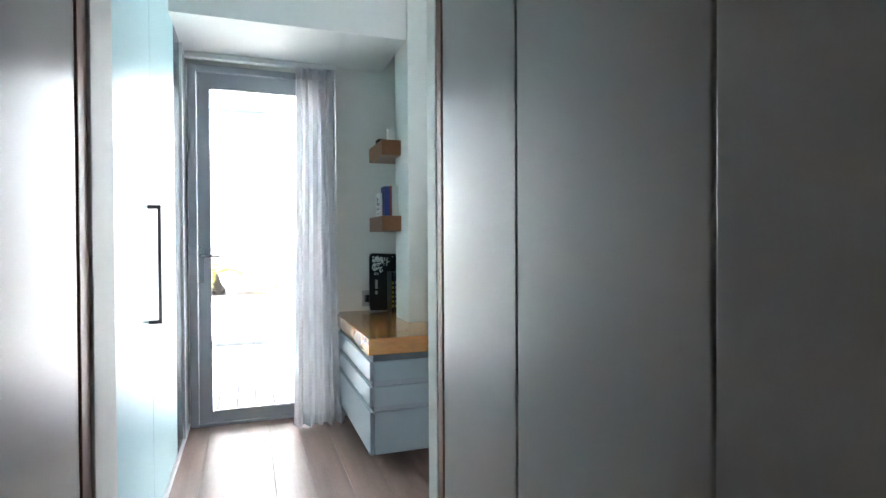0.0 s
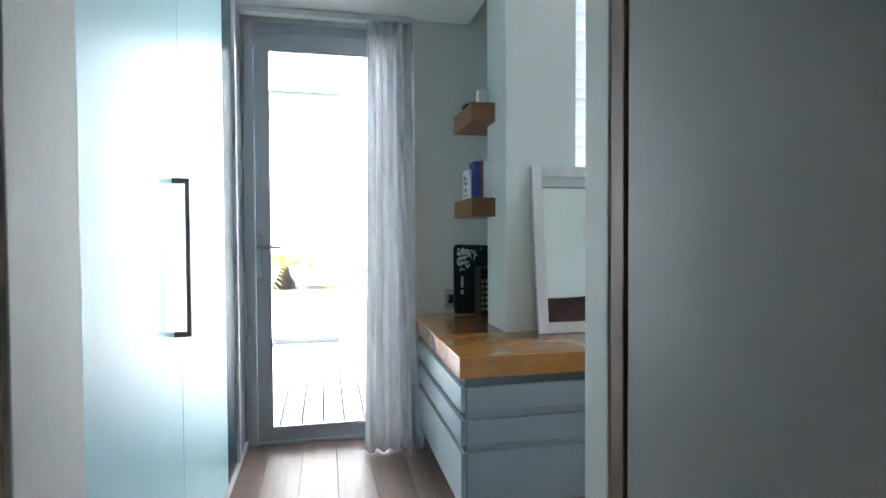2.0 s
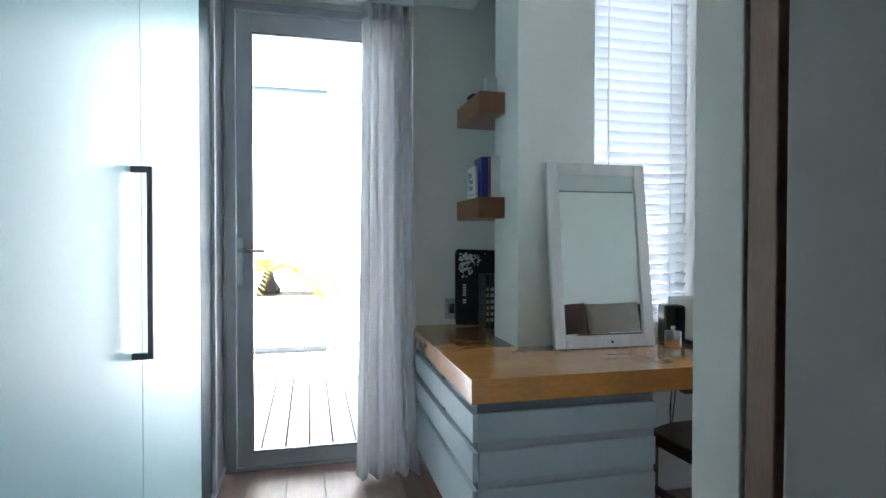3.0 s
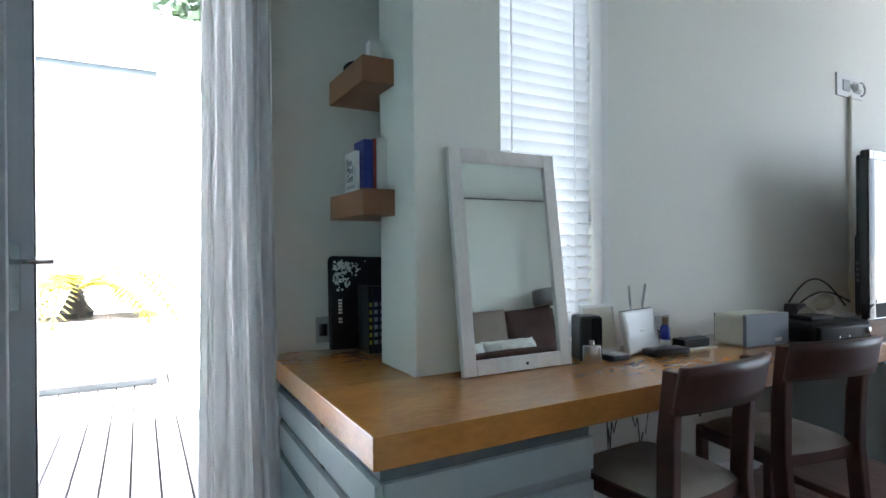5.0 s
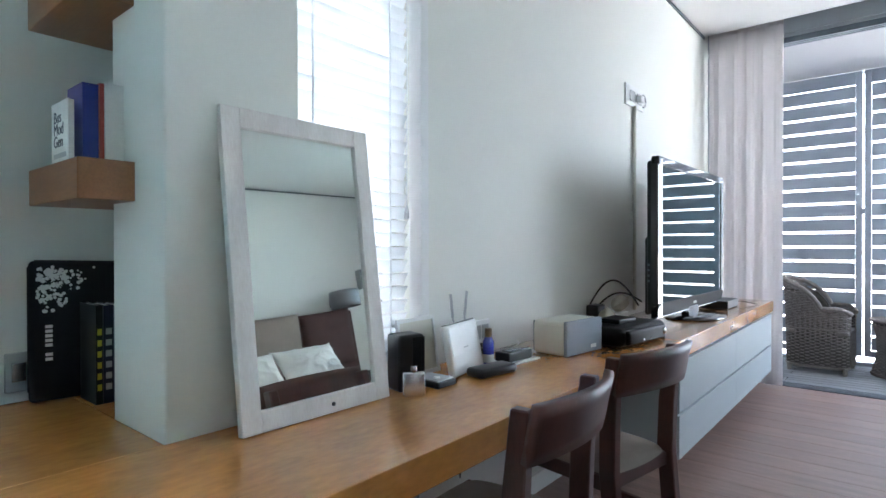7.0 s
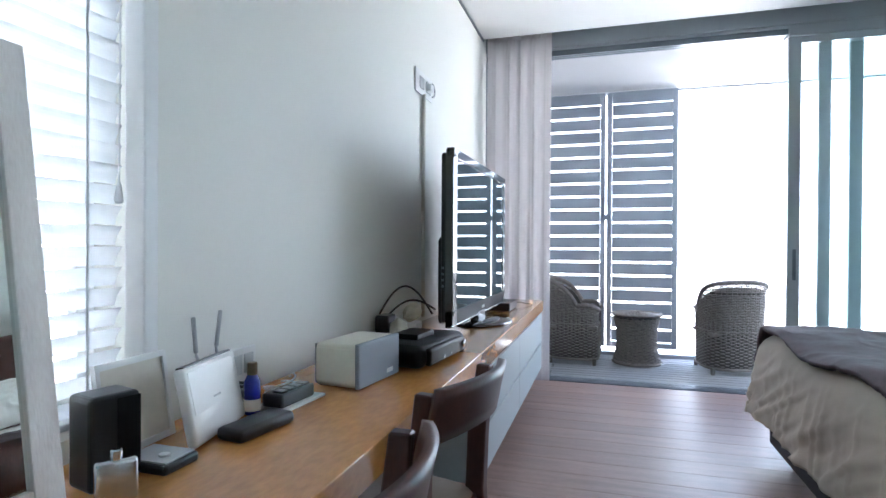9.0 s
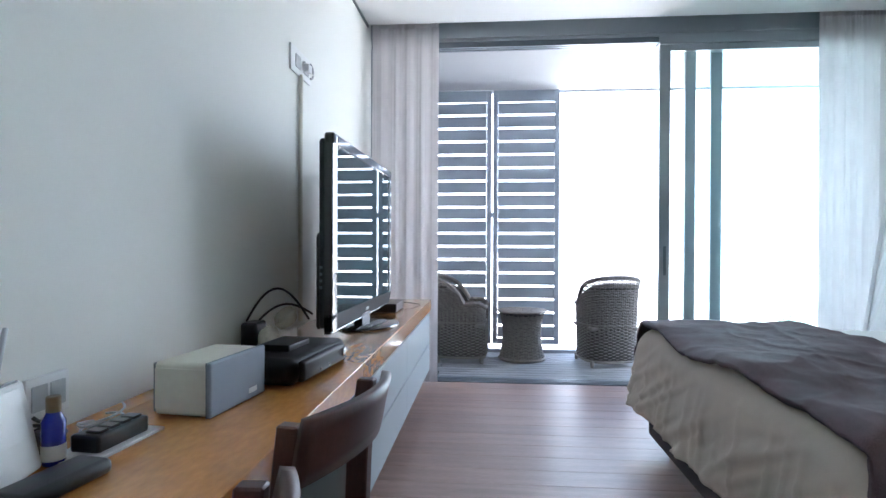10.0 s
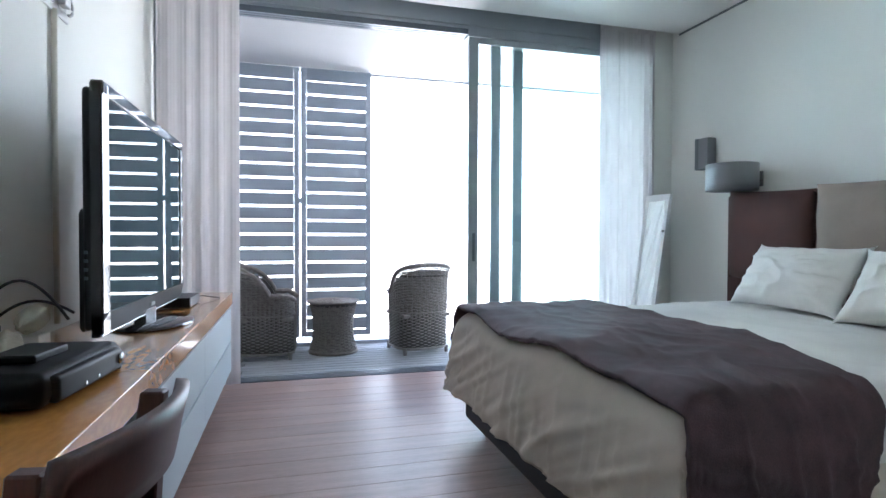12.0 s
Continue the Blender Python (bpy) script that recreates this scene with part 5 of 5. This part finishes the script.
def wicker_chair(at, turn):
    c = thing("wicker_armchair", (*at, -0.018), "weathered grey wicker tub armchair on the balcony", "armchair", group="wicker chairs", turn=turn)
    out = []
    for i in range(73):
        a = radians(-150 + 300 * i / 72)
        ca, sa = math.cos(a), math.sin(a)
        k = 1 / (abs(ca) ** 3.2 + abs(sa) ** 3.2) ** (1 / 3.2)
        out.append((0.285 * k * sa, -0.285 * k * ca))

    def top(s):
        q = abs(2 * s - 1)
        b = max(0.0, 1 - (q / 0.66) ** 2.6)
        return 0.62 + 0.285 * b ** 0.8 - 0.05 * max(0, q - 0.85) / 0.15
    flare_ = lambda z: 0.94 + 0.10 * (z / 0.9) ** 2
    tagged(part("body", weave(bmesh.new(), out, flare_, 0.06, top, 54, 0.0066), WICKER, c, "open-weave wicker shell", local=True), kind="stuff")
    rim = [(x * flare_(top(i / 72)), y * flare_(top(i / 72)), top(i / 72)) for i, (x, y) in enumerate(out)]
    part("rim", tube(bmesh.new(), rim, [0.021 + 0.003 * (i % 2) for i in range(73)], 8), WICKER, c, "thick braided rim", local=True)
    # Dark sheet behind the cane paints the shade in its gaps.
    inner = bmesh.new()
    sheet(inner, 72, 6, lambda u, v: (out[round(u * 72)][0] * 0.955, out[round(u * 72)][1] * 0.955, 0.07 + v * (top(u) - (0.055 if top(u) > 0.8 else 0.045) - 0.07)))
    solid(part("lining", inner, WICKERD, c, "dark backing sheet, shade for the weave's gaps", local=True, smooth=True), 0.004)
    front = []
    for i in range(25):
        x = -0.15 + 0.30 * i / 24
        front.append((x, 0.262))
    part("front", weave(bmesh.new(), front, lambda z: 1.0, 0.06, lambda s: 0.40, 42), WICKER, c, local=True)
    bm = bx(-0.26, 0.26, -0.25, 0.26, 0.37, 0.41, bevel=0.012)
    part("seat", bm, WICKER, c, local=True)
    part("base_band", tube(bmesh.new(), [(x * 0.945, y * 0.945, 0.062) for x, y in out], 0.014, 6), WICKER, c, local=True)
    part("mid_band", tube(bmesh.new(), [(x * flare_(0.42) * 1.01, y * flare_(0.42) * 1.01, 0.42) for x, y in out[3:-3]], 0.008, 6), WICKER, c, local=True)
    for x in (-0.23, 0.23):
        for y in (-0.22, 0.23):
            part("leg", lathe(bmesh.new(), [(0.018, 0.0), (0.022, 0.07)], x, y, 10), WICKER, c, local=True)
    return c


wch = wicker_chair((7.14, 2.72), 180)
wch.matrix_basis = pose(7.12, 2.70, -0.018, 0, 0, 176)
copy_thing(wch, pose(7.05, 1.20, -0.018, 0, 0, -79))

ws = thing("wicker_stool", (7.16, 2.06, -0.018), "round waisted grey wicker side table on the balcony", "side table")
out = [(0.235 * math.cos(2 * math.pi * i / 56), 0.235 * math.sin(2 * math.pi * i / 56)) for i in range(57)]
waist = lambda z: 0.84 + 0.17 * ((z - 0.27) / 0.24) ** 2
tagged(part("body", weave(bmesh.new(), out, waist, 0.03, lambda s: 0.50, 62), WICKER, ws, local=True), kind="stuff")
# Dark core stands for the shade between the stool's canes.
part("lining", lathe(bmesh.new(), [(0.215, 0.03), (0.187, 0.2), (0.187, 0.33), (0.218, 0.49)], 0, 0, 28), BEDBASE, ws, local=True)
wt = bmesh.new()
for k in range(11):
    q = 0.252 - 0.0225 * k
    tube(wt, [(q * math.cos(2 * math.pi * i / 40), q * math.sin(2 * math.pi * i / 40), 0.520 + 0.002 * k + 0.003 * (i % 2)) for i in range(40)], 0.0125, 6, closed=True)
tagged(part("top", wt, WICKER, ws, "woven round top", local=True), kind="stuff")
# Dark disc puts shade between the rings of the woven top.
part("top_gap_shade", lathe(bmesh.new(), [(0.235, 0.500), (0.24, 0.515), (0.1, 0.52)], 0, 0, 36), WICKERD, ws, local=True)
part("foot_band", tube(bmesh.new(), [(x * 1.01, y * 1.01, 0.018) for x, y in out[:-1]], 0.017, 6, closed=True), WICKER, ws, local=True)

# ---- terrace ----
struct("terrace_slab", bx(-6, 7, 4.44, 9.0, -0.6, -0.055), GAP, "dark structure under the terrace boards", "slab")
struct("terrace_wall", bx(-6, 7, 8.0, 8.25, -4.0, 3.62), RENDERW, "tall white rendered wall round the terrace", "wall")
struct("house_wall", bx(-6, LX - 0.4, 4.2, 4.44, -0.6, 3.4), RENDERW, "white rendered outer wall beside the terrace door", "wall")
struct("house_wall_right", bx(0.745, 1.468, 4.441, 4.47, -0.05, 3.4), RENDERW, "white rendered outer wall beside the door", "wall")
w3 = thing("window_3", (0, 8.0, 2.7), "high strip window with an obscure pane in a grey frame", "window", kind="structure")
fb = bmesh.new()
cube(fb, -1.6, 0.47, 7.96, 7.999, 3.03, 3.07)
cube(fb, -1.6, 0.47, 7.96, 7.999, 2.74, 2.77)
cube(fb, 0.43, 0.47, 7.97, 7.999, 2.77, 3.03)
part("window_frame", fb, ALU, w3)
part("pane", bx(-1.6, 0.43, 7.985, 7.998, 2.77, 3.03), FROSTWIN, w3)
vt = thing("wall_vent", (0.83, 8.0, 2.9), "small louvred vent in the terrace wall", "vent")
for k in range(6):
    part("vent_slat", bx(0.74, 0.92, 7.98, 7.999, 2.87 + 0.032 * k, 2.887 + 0.032 * k), ALUD, vt)
pl = thing("planter", (-0.3, 7.6, -0.02), "long white rendered planter box on the terrace", "planter")
pb = bmesh.new()
for a in ((-1.6, 0.47, 7.30, 7.36), (-1.6, 0.47, 7.84, 7.90), (-1.6, -1.54, 7.361, 7.839), (0.41, 0.47, 7.361, 7.839)):
    cube(pb, a[0], a[1], a[2], a[3], 0.06, 0.6)
part("trough", pb, RENDERW, pl)
# Set-back plinth, dark grey to draw the shadow line under the trough.
part("shadow_plinth", bx(-1.52, 0.39, 7.40, 7.80, -0.02, 0.0595), GREYDARK, pl)
part("soil", bx(-1.539, 0.409, 7.361, 7.839, 0.05, 0.61), SOIL, pl)
cy = thing("cycad", (-0.24, 7.58, 0.61), "cycad with a stubby trunk and arching yellow-green fronds", "plant")
tb = lathe(bmesh.new(), [(0.11, 0.605), (0.125, 0.66), (0.09, 0.75), (0.05, 0.84), (0.015, 0.92)], -0.24, 7.58, 18)
for v in tb.verts:
    v.co += Vector((noise.noise(v.co * 14), noise.noise(v.co * 14 + Vector((5, 0, 0))), 0)) * 0.03
part("trunk", tb, TRUNK, cy)
rnd = random.Random(5)
for k in range(16):
    a = 2 * math.pi * k / 16 + rnd.uniform(-0.15, 0.15)
    L_, rise = rnd.uniform(0.8, 1.3), rnd.uniform(0.05, 0.3)
    bm = bmesh.new()
    pts = []
    for j in range(13):
        s = j / 12
        r = L_ * s
        pts.append(Vector((-0.24 + math.cos(a) * r, 7.58 + math.sin(a) * r * 0.45 - 0.05 * s, 0.86 + rise * 4 * s * (1 - s) * 0.7 + 0.08 * s - 0.40 * s ** 3)))
    tube(bm, pts, 0.006, 4)
    side = Vector((-math.sin(a), math.cos(a), 0))
    for j in range(1, 13):
        for sgn in (-1, 1):
            for q in (0, 0.5):
                b0 = pts[j].lerp(pts[j - 1], q)
                fw_ = (pts[j] - pts[j - 1]).normalized()
                tip = b0 + side * sgn * 0.16 * math.sin(math.pi * (j - q) / 13.5) + fw_ * 0.07 - Vector((0, 0, 0.03))
                w_ = fw_ * 0.016
                v1, v2, v3 = bm.verts.new(b0 - w_), bm.verts.new(b0 + w_), bm.verts.new(tip)
                bm.faces.new((v1, v2, v3))
    part("frond", bm, FROND, cy)

# ---- distance ----
struct("ground", bx(-1500, 1500, -1500, 1500, -4.4, -4.2), GROUND, "pale open ground reaching the horizon", "ground")

# Added glowing ring: whitens the horizon and sends light indoors.
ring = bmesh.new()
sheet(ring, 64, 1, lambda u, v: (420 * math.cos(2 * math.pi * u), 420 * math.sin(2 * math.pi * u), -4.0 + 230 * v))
struct("backdrop", ring, HAZE, "glowing white ring standing in for haze and its light", "backdrop")


def tree(at, h, r, label, seed, leaf_mat=LEAF):
    """Tapered trunk, limbs and a ragged crown of many small leaves."""
    rnd = random.Random(seed)
    t = thing("tree", at, label, "tree")
    bm = tube(bmesh.new(), [(0, 0, 0), (0.1, 0, h * 0.3), (0, 0.1, h * 0.6), (0.1, 0.1, h * 0.85)], [0.16, 0.12, 0.08, 0.03], 8)
    ends = []
    for k in range(9):
        a = rnd.uniform(0, 6.28)
        e = Vector((math.cos(a) * r * rnd.uniform(0.4, 0.9), math.sin(a) * r * rnd.uniform(0.4, 0.9), h * rnd.uniform(0.6, 1)))
        tube(bm, [(0.03, 0.03, h * 0.45), tuple(e * 0.6 + Vector((0, 0, h * 0.22))), tuple(e)], [0.06, 0.04, 0.015], 5)
        ends.append(e)
    part("trunk", bm, TRUNK, t, local=True)
    bm = bmesh.new()
    for e in ends:
        for k in range(170):
            c = e + Vector((rnd.gauss(0, r * 0.24), rnd.gauss(0, r * 0.24), rnd.gauss(0, h * 0.08)))
            d1 = Vector((rnd.gauss(0, 1), rnd.gauss(0, 1), rnd.gauss(0, 1))).normalized() * 0.13
            d2 = d1.cross(Vector((rnd.gauss(0, 1), rnd.gauss(0, 1), 1))).normalized() * 0.05
            bm.faces.new([bm.verts.new(c + v) for v in (-d1, d2, d1, -d2)])
    part("crown", bm, leaf_mat, t, local=True)
    return t


# Shrub leaves have the distance haze mixed into their colour.
tree((37, -16.2, -4.2), 1.25, 1.9, "low distant green shrub with a ragged crown, paled by painted haze", 21, SCRUB)
tree((1.6, 9.6, -0.5), 5.3, 1.1, "tree with feathery foliage behind the terrace wall", 33)

# ---- boards, last ----
def boards(parent, x0, x1, y0, y1, width, z_top, thick, gap, length, material, seed, name="plank"):
    """Rows of boards along y with staggered ends, sharing meshes by length."""
    rnd = random.Random(seed)
    cache = {}
    x = x0
    while x < x1 - 0.02:
        w = min(width, x1 - x)
        y = y0 - rnd.choice((0, 0.3, 0.6, 0.9, 1.2))
        while y < y1:
            a, b = max(y, y0), min(y + length, y1)
            if b - a > 0.05:
                key = (round(w, 3), round(b - a, 2))
                if key not in cache:
                    bm = bx(0, w - gap, 0, b - a - gap, -thick, 0, bevel=0.0015, seg=1)
                    cache[key] = mesh_of(name, bm, material)
                o = new(name, cache[key])
                o.parent = parent
                o.matrix_basis = pose(x, a, z_top)
            y += length
        x += width


boards(floor, LX - 0.05, 6.03, -1.3, 4.17, 0.185, 0.0, 0.012, 0.0011, 8.0, FLOORW, 2)
bd = struct("balcony_floor", bx(6.22, 7.9, -2.9, 3.49, -0.049, -0.046), GAP, "weathered grey balcony decking", "deck")
boards(bd, 6.22, 7.9, -2.9, 3.49, 0.098, -0.018, 0.024, 0.010, 7.0, DECKW, 3)
td = struct("terrace_floor", bx(-3, 4, 4.46, 7.98, -0.054, -0.05), GAP, "pale sun-bleached terrace decking", "deck")
boards(td, -3, 4, 4.46, 7.98, 0.14, -0.02, 0.026, 0.013, 4.2, DECKT, 4)
